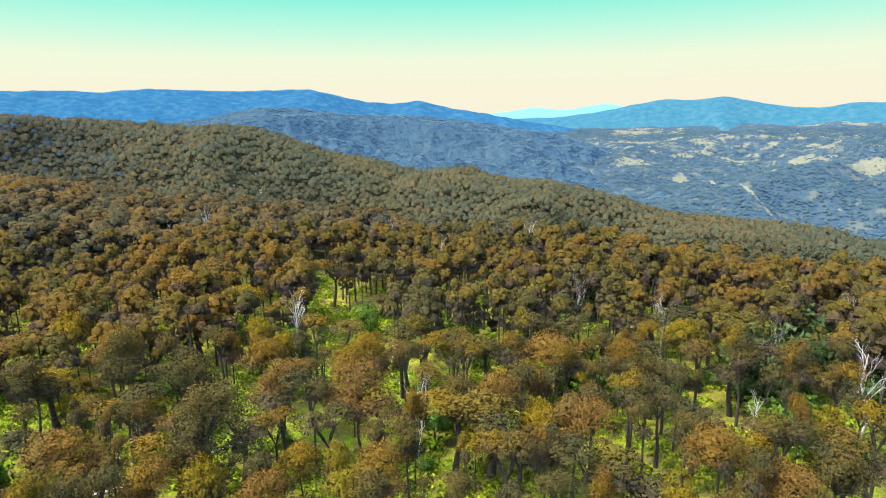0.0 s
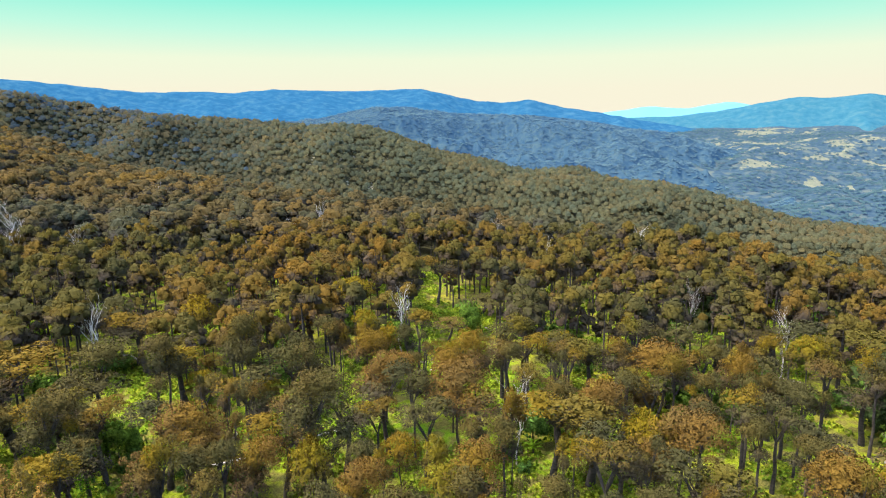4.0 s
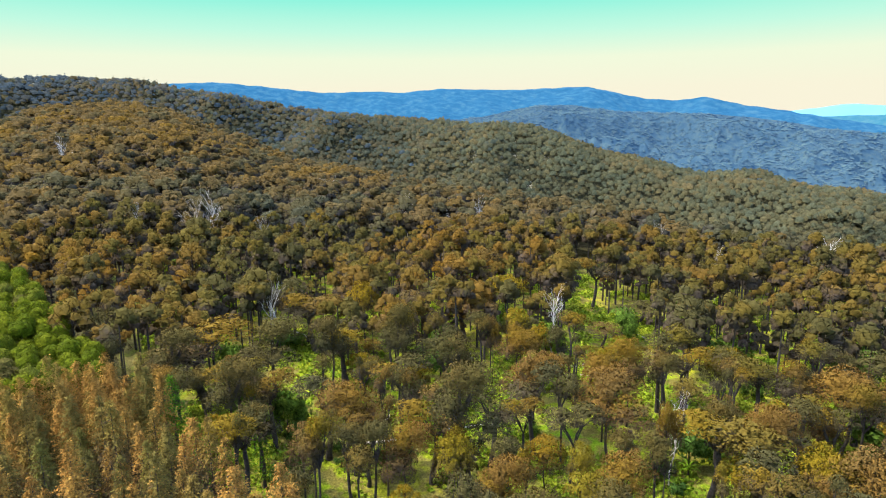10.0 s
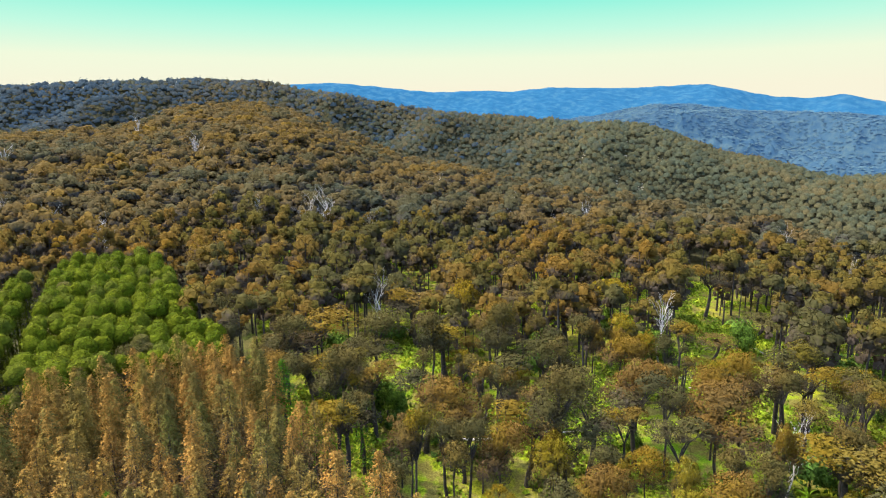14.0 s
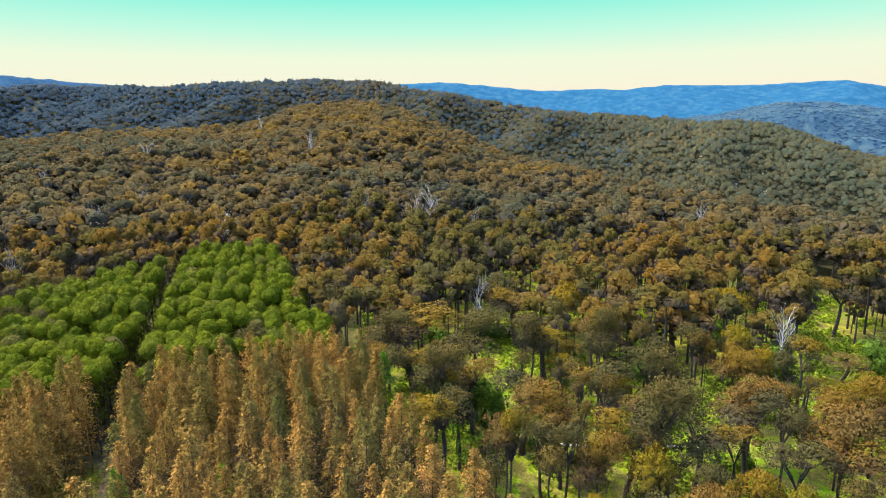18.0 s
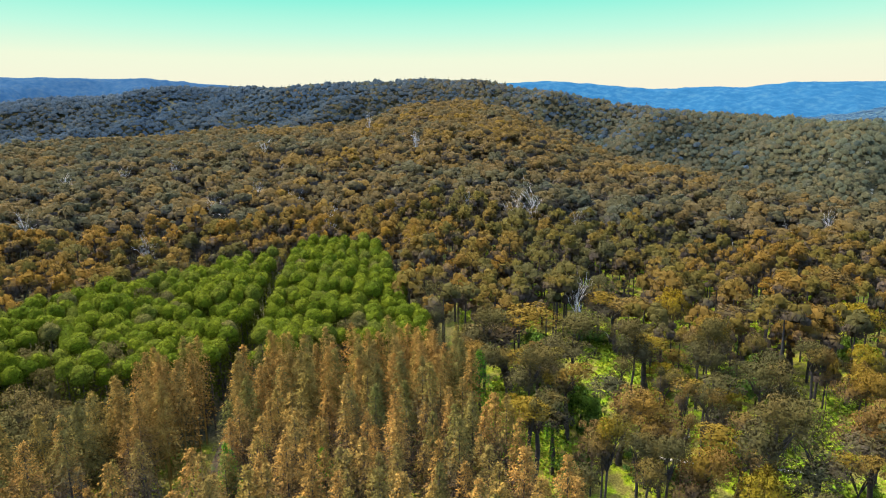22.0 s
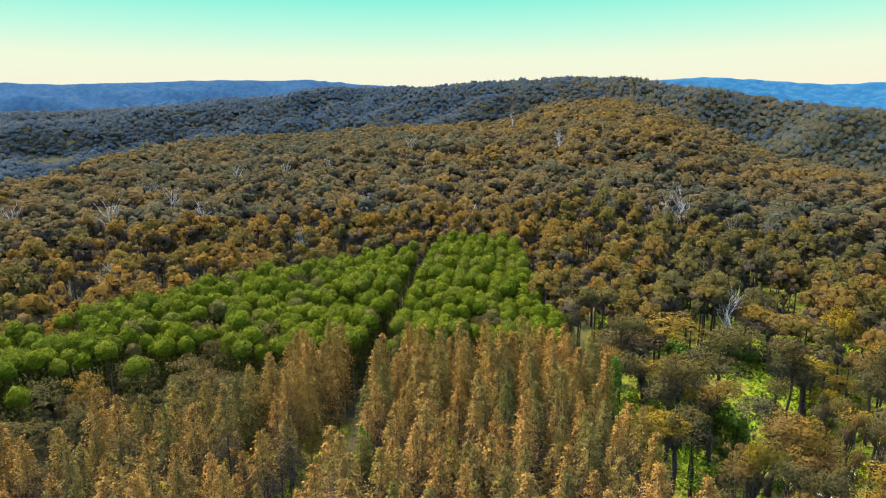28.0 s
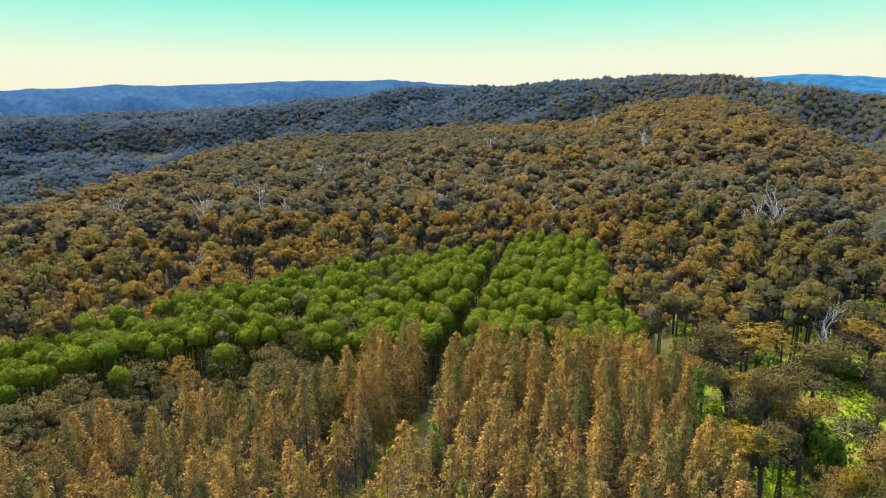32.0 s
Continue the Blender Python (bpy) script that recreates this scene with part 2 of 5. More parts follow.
def valley_material():
    m, nodes, links, b = material("valley_pasture_and_scrub", 1.0)
    b.inputs["Specular IOR Level"].default_value = 0.0
    big = grain(nodes, links, 90.0, 6.0, "World")
    big.inputs["Roughness"].default_value = 0.6
    scrub = grain(nodes, links, 15.0, 5.0, "World")
    # scrub colours carry the blue of the air haze
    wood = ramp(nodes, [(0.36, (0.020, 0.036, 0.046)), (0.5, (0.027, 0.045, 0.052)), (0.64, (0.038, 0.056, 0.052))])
    links.new(scrub.outputs["Fac"], wood.inputs[0])
    cleared = nodes.new("ShaderNodeAttribute")
    cleared.attribute_name = "cleared"
    edge = nodes.new("ShaderNodeMath")
    edge.operation = "MULTIPLY_ADD"
    links.new(big.outputs["Fac"], edge.inputs[0])
    edge.inputs[1].default_value = 3.2
    links.new(cleared.outputs["Fac"], edge.inputs[2])
    field = ramp(nodes, [(0.86, (0.0, 0.0, 0.0)), (0.91, (1.0, 1.0, 1.0))])
    half = nodes.new("ShaderNodeMath")
    half.operation, half.inputs[1].default_value = "MULTIPLY", 0.4
    links.new(edge.outputs[0], half.inputs[0])
    links.new(half.outputs[0], field.inputs[0])
    straw = ramp(nodes, [(0.35, (0.092, 0.098, 0.054)), (0.65, (0.132, 0.125, 0.074))])
    links.new(scrub.outputs["Fac"], straw.inputs[0])
    patches = grain(nodes, links, 55.0, 4.0, "World")
    gaps = ramp(nodes, [(0.54, (0.0, 0.0, 0.0)), (0.66, (0.8, 0.8, 0.8))])
    links.new(patches.outputs["Fac"], gaps.inputs[0])
    scrubby = mix(nodes, links, "MIX", gaps.outputs[0], wood.outputs[0], (0.074, 0.082, 0.056))
    col = mix(nodes, links, "MIX", field.outputs[0], scrubby, straw.outputs[0])
    links.new(col, b.inputs["Base Color"])
    # air haze over the valley, put in as a weak blue glow
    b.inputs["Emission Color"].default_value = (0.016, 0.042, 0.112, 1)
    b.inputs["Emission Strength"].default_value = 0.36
    return m


valley_mat = valley_material()


# ---- the lie of the land: (azimuth to the left, distance, height of the ground) along the crests ----
def swell(x, y, size, seed, n=9):
    """Smooth rolling noise, about -1 to 1."""
    rng = np.random.RandomState(seed)
    total = 0.0 * x
    for _ in range(n):
        a, k, p = rng.uniform(0, 2 * np.pi), rng.uniform(0.6, 1.7) * 2 * np.pi / size, rng.uniform(0, 2 * np.pi)
        total = total + np.sin(k * (x * np.cos(a) + y * np.sin(a)) + p)
    return total / (0.9 * n ** 0.5 * 1.6)


# the plateau that the forest stands on: its rim, and the spur that climbs from it
RIM = np.array([(-180, 260, 0), (-60, 215, 0), (-36, 215, 1), (-30, 218, -2), (-22, 225, 0), (-14, 245, -1), (-9, 260, 0), (0, 275, -1),
                (10, 300, 0), (20, 350, 1), (28, 440, 3), (34, 500, 9), (38, 540, 12), (44, 620, 34), (48, 680, 57), (52, 690, 63), (56, 665, 58),
                (61, 640, 40), (73, 680, 36), (81, 640, 29), (88, 600, 26), (96, 500, 15), (102, 420, 8), (110, 330, 2), (130, 280, 0), (180, 260, 0)], float)
# the ridge behind it, from the far spur over the summit down to the valley
HILL = np.array([(-180, 1300, 20), (-60, 640, -72), (-36, 660, -66), (-31, 680, -60), (-25.6, 700, -60), (-20, 720, -55), (-14, 745, -35),
                 (-9, 770, -25), (-5, 790, -22), (-2.5, 800, -13), (2, 815, -15), (5.3, 830, -6), (9.4, 850, 5), (13.3, 870, 24), (16.6, 885, 40),
                 (19, 900, 45), (22, 910, 43), (26.7, 930, 52), (31.4, 960, 57), (35, 980, 63), (39.6, 1010, 76), (43.3, 1040, 90), (47.6, 1080, 104),
                 (50.4, 1100, 115), (56, 1120, 117), (63, 1130, 112), (68.4, 1150, 105), (72, 1300, 114), (75, 1320, 113), (82, 1340, 100),
                 (88, 1360, 84), (99, 1400, 68), (109, 1400, 60), (130, 1350, 40), (180, 1300, 20)], float)
DIP = np.array([(-180, -60), (-36, -120), (0, -95), (15, -60), (30, -30), (45, 5), (60, 25), (72, 0), (90, -40), (110, -75), (180, -60)], float)


def ground_height(x, y):
    """Height of the ground at x, y (arrays)."""
    az, r = np.degrees(np.arctan2(-x, y)), np.hypot(x, y)
    d1, z1 = np.interp(az, RIM[:, 0], RIM[:, 1]), np.interp(az, RIM[:, 0], RIM[:, 2])
    d2, z2 = np.interp(az, HILL[:, 0], HILL[:, 1]), np.interp(az, HILL[:, 0], HILL[:, 2])
    zv = np.interp(az, DIP[:, 0], DIP[:, 1])
    dv = d1 + 0.45 * (d2 - d1)

    def ease(a, b):
        u = np.clip((r - a) / (b - a), 0, 1)
        return u * u * (3 - 2 * u)

    up = np.clip((r - 150) / (d1 - 150), 0, 1)
    z = z1 * (0.6 * up + 0.4 * up * up * (3 - 2 * up))
    z = z + (zv - z1) * ease(d1, dv)
    z = z + (z2 - zv) * ease(dv, d2)
    z = z + (-330 - z2) * ease(d2, d2 + 900)
    face = ease(dv, d2) * (1 - ease(dv, d2)) * 4
    z = z + face * (22 * swell(x, y, 260, 13) + 11 * swell(x, y, 120, 14)) * np.clip((d2 - d1) / 500, 0, 1)
    rough = np.clip((r - 120) / 500, 0, 1) * np.clip((2500 - r) / 800, 0, 1)
    return z + rough * (2.6 * swell(x, y, 190, 3) + 1.3 * swell(x, y, 60, 4)) + 0.35 * swell(x, y, 22, 5)


def at(az, d):
    """Plan place for an azimuth (degrees to the left of +y) and a distance."""
    return -d * math.sin(radians(az)), d * math.cos(radians(az))


def spot(x, y):
    return float(ground_height(np.array([float(x)]), np.array([float(y)]))[0])


# ---- mesh helpers ----
def mesh_of(name, V, F, mat, tone=None, smooth=False, N=None, young=None):
    """A mesh from vertex and triangle arrays; tone: a number for each face, for its hue; N: soft normals, as leaf
    masses have; the last: for each face, how high it lies in its crown.
    """
    me = bpy.data.meshes.new(name)
    V, F = np.asarray(V, np.float32), np.asarray(F, np.int32)
    me.vertices.add(len(V))
    me.vertices.foreach_set("co", V.ravel())
    me.loops.add(F.size)
    me.loops.foreach_set("vertex_index", F.ravel())
    me.polygons.add(len(F))
    me.polygons.foreach_set("loop_start", np.arange(0, F.size, 3, dtype=np.int32))
    me.polygons.foreach_set("use_smooth", np.full(len(F), smooth or N is not None))
    if N is not None:
        me.attributes.new("custom_normal", "FLOAT_VECTOR", "POINT").data.foreach_set("vector", np.asarray(N, np.float32).ravel())
    if tone is not None:
        me.attributes.new("tone", "FLOAT", "FACE").data.foreach_set("value", np.asarray(tone, np.float32))
    if young is not None:
        me.attributes.new("young", "FLOAT", "FACE").data.foreach_set("value", np.asarray(young, np.float32))
    me.materials.append(mat)
    me.update()
    return me


def height_in_crown(V, F):
    """0 to 1 for each face of a crown, from low in it to its top."""
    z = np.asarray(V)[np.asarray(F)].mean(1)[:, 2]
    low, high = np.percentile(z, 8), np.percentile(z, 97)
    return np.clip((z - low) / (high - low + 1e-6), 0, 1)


def join(pieces):
    """Several (vertices, triangles, normals) as one."""
    V, F, N, n = [], [], [], 0
    for v, f, m in pieces:
        V.append(v)
        F.append(np.asarray(f) + n)
        N.append(m)
        n += len(v)
    return np.concatenate(V), np.concatenate(F), np.concatenate(N)


def normal(D):
    return D / (np.linalg.norm(D, axis=-1, keepdims=True) + 1e-9)


def sheet_faces(rows, cols):
    i = np.arange((rows - 1) * (cols - 1))
    a = (i // (cols - 1)) * cols + i % (cols - 1)
    return np.concatenate([np.stack([a, a + 1, a + cols + 1], 1), np.stack([a, a + cols + 1, a + cols], 1)])


def tube(points, radii, sides=6):
    """A tapering round stem along points."""
    P, n = np.asarray(points, float), len(points)
    way = np.gradient(P, axis=0)
    way /= np.linalg.norm(way, axis=1, keepdims=True) + 1e-9
    side = np.cross(way, (0.31, 0.87, 0.38))
    side /= np.linalg.norm(side, axis=1, keepdims=True) + 1e-9
    up = np.cross(way, side)
    a = np.linspace(0, 2 * np.pi, sides, endpoint=False)
    V = (P[:, None] + np.asarray(radii, float)[:, None, None] * (np.cos(a)[None, :, None] * side[:, None] + np.sin(a)[None, :, None] * up[:, None])).reshape(-1, 3)
    F = []
    for r in range(n - 1):
        for k in range(sides):
            q, w = r * sides + k, r * sides + (k + 1) % sides
            F += [(q, w, w + sides), (q, w + sides, q + sides)]
    last = (n - 1) * sides
    F += [(last, last + k, last + k + 1) for k in range(1, sides - 1)]
    N = (np.cos(a)[None, :, None] * side[:, None] + np.sin(a)[None, :, None] * up[:, None]).reshape(-1, 3)
    return V, np.array(F), N


def bend(a, b, rng, wobble, n=5):
    """A crooked line from a to b."""
    u = np.linspace(0, 1, n)[:, None]
    off = rng.normal(0, wobble, (n, 3)) * np.sin(np.pi * u)
    return np.asarray(a) * (1 - u) + np.asarray(b) * u + off


def leaves(P, N, size, rng, flutter=0.7, soft=0.14, along=None, width=1.0):
    """A small pointed leaf spray (one triangle) at each point, facing about along N; along: the way it points."""
    n = len(P)
    face = normal(N + flutter * rng.normal(0, 1, (n, 3)))
    if along is None:
        u = normal(np.cross(face, rng.normal(0, 1, (n, 3))))
        v = np.cross(face, u)
    else:
        v = normal(along + 0.35 * rng.normal(0, 1, (n, 3)))
        u = normal(np.cross(v, face))
    s = (size * rng.uniform(0.6, 1.4, n))[:, None]
    V = np.stack([P - s * (0.6 * width * u + 0.35 * v), P + s * (0.6 * width * u - 0.35 * v), P + s * 0.8 * v], 1).reshape(-1, 3)
    shade = normal(normal(N) + soft * rng.normal(0, 1, (n, 3)))
    return V, np.arange(3 * n).reshape(-1, 3), np.repeat(shade, 3, 0)


ICO_V = np.array([(0, 0, 1)] + [(0.894 * math.cos(k * 1.2566), 0.894 * math.sin(k * 1.2566), 0.447) for k in range(5)]
                 + [(0.894 * math.cos(k * 1.2566 + 0.6283), 0.894 * math.sin(k * 1.2566 + 0.6283), -0.447) for k in range(5)] + [(0, 0, -1)])
ICO_F = np.array([(0, 1 + k, 1 + (k + 1) % 5) for k in range(5)] + [(1 + k, 6 + k, 1 + (k + 1) % 5) for k in range(5)]
                 + [(1 + (k + 1) % 5, 6 + k, 6 + (k + 1) % 5) for k in range(5)] + [(6 + k, 11, 6 + (k + 1) % 5) for k in range(5)])


def lump(c, r, rng):
    """A rough lump of inner foliage."""
    return np.asarray(c) + ICO_V * np.asarray(r) * rng.uniform(0.8, 1.08, (12, 1)), ICO_F, normal(ICO_V / np.asarray(r))


def thicket(c, r, mid, rng):
    """The inside of a tuft: loose broad sprays, turned every way."""
    V, F, N = lump(c, r, rng)
    V = V[F].reshape(-1, 3) + rng.normal(0, 0.10, (60, 3)) * np.asarray(r)
    D = normal(0.5 * N[F].reshape(-1, 3) + 0.5 * normal(V - np.asarray(mid)) + 0.35 * np.repeat(rng.normal(0, 1, (20, 3)), 3, 0))
    return V, np.arange(60).reshape(-1, 3), D


def cap(c, r, rng, sectors=7, rings=4, mid=None, hold=0.35, loose=0.2, shake=0.08):
    """A domed cap of close foliage, open below."""
    t = np.radians(np.linspace(0, 112, rings + 1))[1:]
    a = np.arange(sectors) * 2 * np.pi / sectors
    D = [np.array([[0, 0, 1.0]])]
    for i, q in enumerate(t):
        b = a + 0.5 * (i % 2) * 2 * np.pi / sectors + rng.normal(0, 0.12, sectors)
        D.append(np.stack([math.sin(q) * np.cos(b), math.sin(q) * np.sin(b), np.full(sectors, math.cos(q))], 1))
    D = np.concatenate(D)
    V = np.asarray(c) + D * np.asarray(r) * rng.uniform(0.84, 1.1, (len(D), 1))
    F = [(0, 1 + k, 1 + (k + 1) % sectors) for k in range(sectors)]
    for i in range(rings - 1):
        for k in range(sectors):
            p, q = 1 + i * sectors + k, 1 + i * sectors + (k + 1) % sectors
            F += [(p, p + sectors, q), (q, p + sectors, q + sectors)]
    N = normal(D / np.asarray(r) + 0.22 * rng.normal(0, 1, D.shape) / np.mean(r))
    if mid is not None:
        N = normal((1 - hold) * N + hold * normal(V - np.asarray(mid)))
    # loose sprays rather than a skin: every triangle stands by itself, turned a little
    F = np.array(F)
    n = len(F)
    V = V[F]
    V = V.mean(1, keepdims=True) + (V - V.mean(1, keepdims=True)) * rng.uniform(0.7, 1.25, (n, 1, 1)) + rng.normal(0, shake, (n, 3, 3)) * np.asarray(r)
    N = normal(N[F] + loose * rng.normal(0, 1, (n, 1, 3)))
    return V.reshape(-1, 3), np.arange(3 * n).reshape(-1, 3), N.reshape(-1, 3)


def clump(c, r, n, size, rng, low=-0.35, flutter=0.7, mid=None, hold=0.4, hang=False):
    """Leaf sprays over the upper side of one tuft of a crown; mid: the crown's middle."""
    z = rng.uniform(low, 1, n)
    a = rng.uniform(0, 2 * np.pi, n)
    s = np.sqrt(np.clip(1 - z * z, 0, 1))
    D = np.stack([s * np.cos(a), s * np.sin(a), z], 1)
    P = np.asarray(c) + D * rng.uniform(0.72, 1.14, (n, 1)) * np.asarray(r)
    N = normal(D / np.asarray(r))
    if mid is not None:
        N = normal((1 - hold) * N + hold * normal(P - np.asarray(mid)))
    if hang:
        return leaves(P, N, size, rng, flutter, 0.14, 0.6 * D + np.array([0, 0, -0.5]) + 0.5 * rng.normal(0, 1, (n, 3)), 0.6)
    return leaves(P, N, size, rng, flutter)


# ---- trees: each gives (stem, crown), about 1 unit for 1 m ----
def dome_crown(rng, middles, tuft, per_tuft, size, sectors=8, rings=4, hold=0.8, core=0.0):
    """A crown of a few domes, (middle of the base, half width, height) each, set close with small round tufts of leaves; tuft: the size of one."""
    out = []
    for base, wide, high in middles:
        base = np.asarray(base, float)
        mid = base - np.array([0, 0, 0.25 * high])
        spin = rng.uniform(0, 6.283)
        count = max(5, int(2.3 * (wide / tuft) ** 2))
        if not core:
            out.append(thicket(base + (0, 0, 0.2 * high), (0.34 * wide, 0.34 * wide, 0.32 * high), mid, rng))
        for k in range(count):
            f = (k + rng.uniform(0.1, 0.9)) / count
            up = 1 - 1.45 * f
            side = math.sqrt(max(0.0, 1 - up * up))
            a = spin + k * 2.4 + rng.uniform(-0.3, 0.3)
            r = tuft * rng.uniform(0.62, 1.35) * np.array([1, 1, 0.9])
            reach = rng.uniform(0.88, 1.06) if core else rng.uniform(0.72, 1.12)
            flat = (wide - 0.6 * r[0]) * reach * side
            c = base + np.array([flat * math.cos(a), flat * math.sin(a), up * (high - 0.6 * r[2] if up > 0 else 0.85 * wide) * reach])
            if core:
                out.append(cap(c, r * core, rng, sectors, rings, mid, hold, 0.10, 0.06))
            if per_tuft:
                out.append(clump(c, r, per_tuft, size, rng, -0.4, 0.7, mid, hold, True))
    return out


def domes_of(rng, height, spread, count, low):
    """Where the domes of one crown sit: (middle of the base, half width, height)."""
    if count == 1:
        return [((rng.normal(0, 0.04) * spread, rng.normal(0, 0.04) * spread, height * (low + 0.08)), spread, height * (0.92 - low))]
    out, spin = [], rng.uniform(0, 6.283)
    for k in range(count):
        a, ring = spin + k * 6.283 / count + rng.uniform(-0.3, 0.3), spread * (0.40 if count < 4 else 0.47) * rng.uniform(0.85, 1.1)
        wide = spread * rng.uniform(0.44, 0.62)
        top = height * (1.0 if k == 0 else rng.uniform(0.76, 0.97))
        out.append(((ring * math.cos(a), ring * math.sin(a), top - wide * 1.1), wide, wide * 1.1))
    if count > 2:
        out.append(((0, 0, height * 0.98 - spread * 0.5), spread * 0.5, spread * 0.5))
    return out


def gum_shape(rng, height, spread, domes, tuft, per_tuft, size, low=0.62):
    """A gum tree: bare stem, a forking limb under each dome, a crown of one or a few domes."""
    lean = rng.normal(0, 0.03 * height, 2)
    fork = height * rng.uniform(0.52, 0.60)
    crotch = np.array([lean[0] * 0.5, lean[1] * 0.5, fork])
    girth = 0.0125 * height * rng.uniform(0.85, 1.3)
    middles = domes_of(rng, height, spread, domes, low)
    stem = tube(bend((0, 0, -1.0), crotch, rng, 0.12, 5), girth * np.array([1.4, 1.05, 0.92, 0.82, 0.7]), 7)
    limbs, crowns = [], []
    for base, wide, high in middles:
        crowns.append(join(dome_crown(rng, [(base, wide, high)], tuft, per_tuft, size)))
        base = np.maximum(np.asarray(base), (-99, -99, fork))
        wood = []
        for k in range(5):
            a = k * 1.257 + rng.uniform(-0.4, 0.4)
            tip = base + np.array([0.62 * wide * math.cos(a), 0.62 * wide * math.sin(a), 0.45 * high])
            knee = crotch + (base - crotch) * 0.7 + rng.normal(0, 0.15, 3)
            wood.append(tube(np.concatenate([bend(crotch, knee, rng, 0.15, 3), bend(knee, tip, rng, 0.2, 3)[1:]]), girth * np.array([0.40, 0.30, 0.22, 0.15, 0.06]), 4))
        limbs.append(join(wood))
    return stem, limbs, crowns


def conifer_shape(rng, height, spread, whorls, arms, sprays, size):
    """A dying conifer: straight thin stem, a pointed cone of drooping needle sprays, thin and see-through lower down."""
    wood = [tube([(0, 0, -0.5), (0, 0, height * 0.5), (0, 0, height)], [0.19, 0.12, 0.02], 5)]
    out = []
    for w in range(whorls):
        u = ((w + rng.uniform(0.2, 0.8)) / whorls) ** 0.66
        z = height * (0.16 + 0.84 * u)
        full = min(1.0, (1 - u) / 0.40)
        reach = spread * (0.07 + 0.93 * full ** 0.74) * rng.uniform(0.78, 1.12)
        thin = 0.30 + 0.70 * min(1, u / 0.55)
        for k in range(max(3, int(arms * thin * (0.55 + 0.45 * full)))):
            a = rng.uniform(0, 2 * np.pi)
            r = reach * rng.uniform(0.55, 1.18)
            side = np.array([math.cos(a), math.sin(a), 0.0])
            s = np.sqrt(np.linspace(0.10, 1.0, sprays))[:, None]
            P = np.array([0, 0, z]) + side * r * s + np.array([0, 0, -0.38 * r]) * s ** 1.6 + rng.normal(0, 0.17, (sprays, 3))
            N = np.tile(side * 0.85 + np.array([0, 0, 0.6]), (sprays, 1)) + 0.34 * rng.normal(0, 1, 3)
            out.append(leaves(P, N, size * (0.75 + 0.35 * (1 - u)), rng, 0.5, 0.10, side + np.array([0, 0, -0.6]), 0.66))
        if w % 2 == 0:
            a = rng.uniform(0, 2 * np.pi)
            wood.append(tube([(0, 0, z), (reach * 0.8 * math.cos(a), reach * 0.8 * math.sin(a), z - 0.25 * reach)], [0.04, 0.01], 3))
    return join(wood), join(out)


def pine_shape(rng, height, spread, needles, size):
    """A plantation pine: one deep, dense, round head, needled far down its sides."""
    wood = [tube([(0, 0, -0.5), (0, 0, height * 0.9)], [0.22, 0.08], 5)]
    high = spread * rng.uniform(1.05, 1.3)
    base = np.array([0, 0, height - high])
    mid = base - np.array([0, 0, 0.3 * high])
    crown = [cap(base, np.array([spread, spread, high]) * 0.82, rng, 12, 6, mid, 0.3, 0.06, 0.02)]
    crown.append(clump(base, np.array([spread, spread, high]) * 0.95, needles, size, rng, -0.2, 0.4, mid, 0.4))
    for k in range(14):
        a, f = k * 2.4, (k + 0.5) / 14
        c = base + np.array([math.sqrt(f) * 0.78 * spread * math.cos(a), math.sqrt(f) * 0.78 * spread * math.sin(a), high * (0.80 - 0.66 * f)])
        crown.append(clump(c, np.array([1, 1, 0.9]) * spread * 0.28, 14, size, rng, -0.1, 0.4, mid, 0.5))
    for k in range(6):
        wide = spread * (0.95 - 0.05 * k)
        crown.append(clump((0, 0, height - high - 1.8 * k - 0.6), (wide, wide, 1.7), 50, size * 2.4, rng, -0.8, 0.6, (0, 0, height * 0.5), 0.2, True))
    return join(wood), join(crown)


def dead_shape(rng, height, spread, forks=3):
    """A bleached dead tree, all bare: its stem, then each limb with its twigs."""
    limbs = []

    def grow(a, way, length, r, level):
        b = a + way * length
        if level < 2:
            limbs.append([])
        out = limbs[-1]
        if level >= forks:
            out.append(tube([a, b], [r, 0.2 * r], 3))
            return
        out.append(tube(bend(a, b, rng, 0.05 * length, 4), r * np.array([1, 0.85, 0.68, 0.42]), 5 if level < 1 else 3))
        for k in range(rng.randint(4, 8) if level else rng.randint(11, 15)):
            u = rng.uniform(0.35, 1.0)
            turn = rng.normal(0, 1, 3)
            turn -= way * (turn @ way)
            turn /= np.linalg.norm(turn)
            go = way * rng.uniform(0.7, 1.1) + turn * rng.uniform(0.4, 0.8) + np.array([0, 0, 0.25])
            go /= np.linalg.norm(go)
            grow(a + (b - a) * u, go, length * rng.uniform(0.26, 0.46) * spread, r * (0.44 - 0.2 * u), level + 1)

    grow(np.array([0, 0, -0.5]), np.array([rng.normal(0, 0.05), rng.normal(0, 0.05), 1.0]), height * 0.80, 0.0115 * height, 0)
    high = max(v[:, 2].max() for limb in limbs for v, _, _ in limb)
    whole = []
    for limb in limbs:
        V, F, N = join(limb)
        V[:, 2] = np.where(V[:, 2] > 0, V[:, 2] * height / high, V[:, 2])
        whole.append((V, F, N))
    return whole


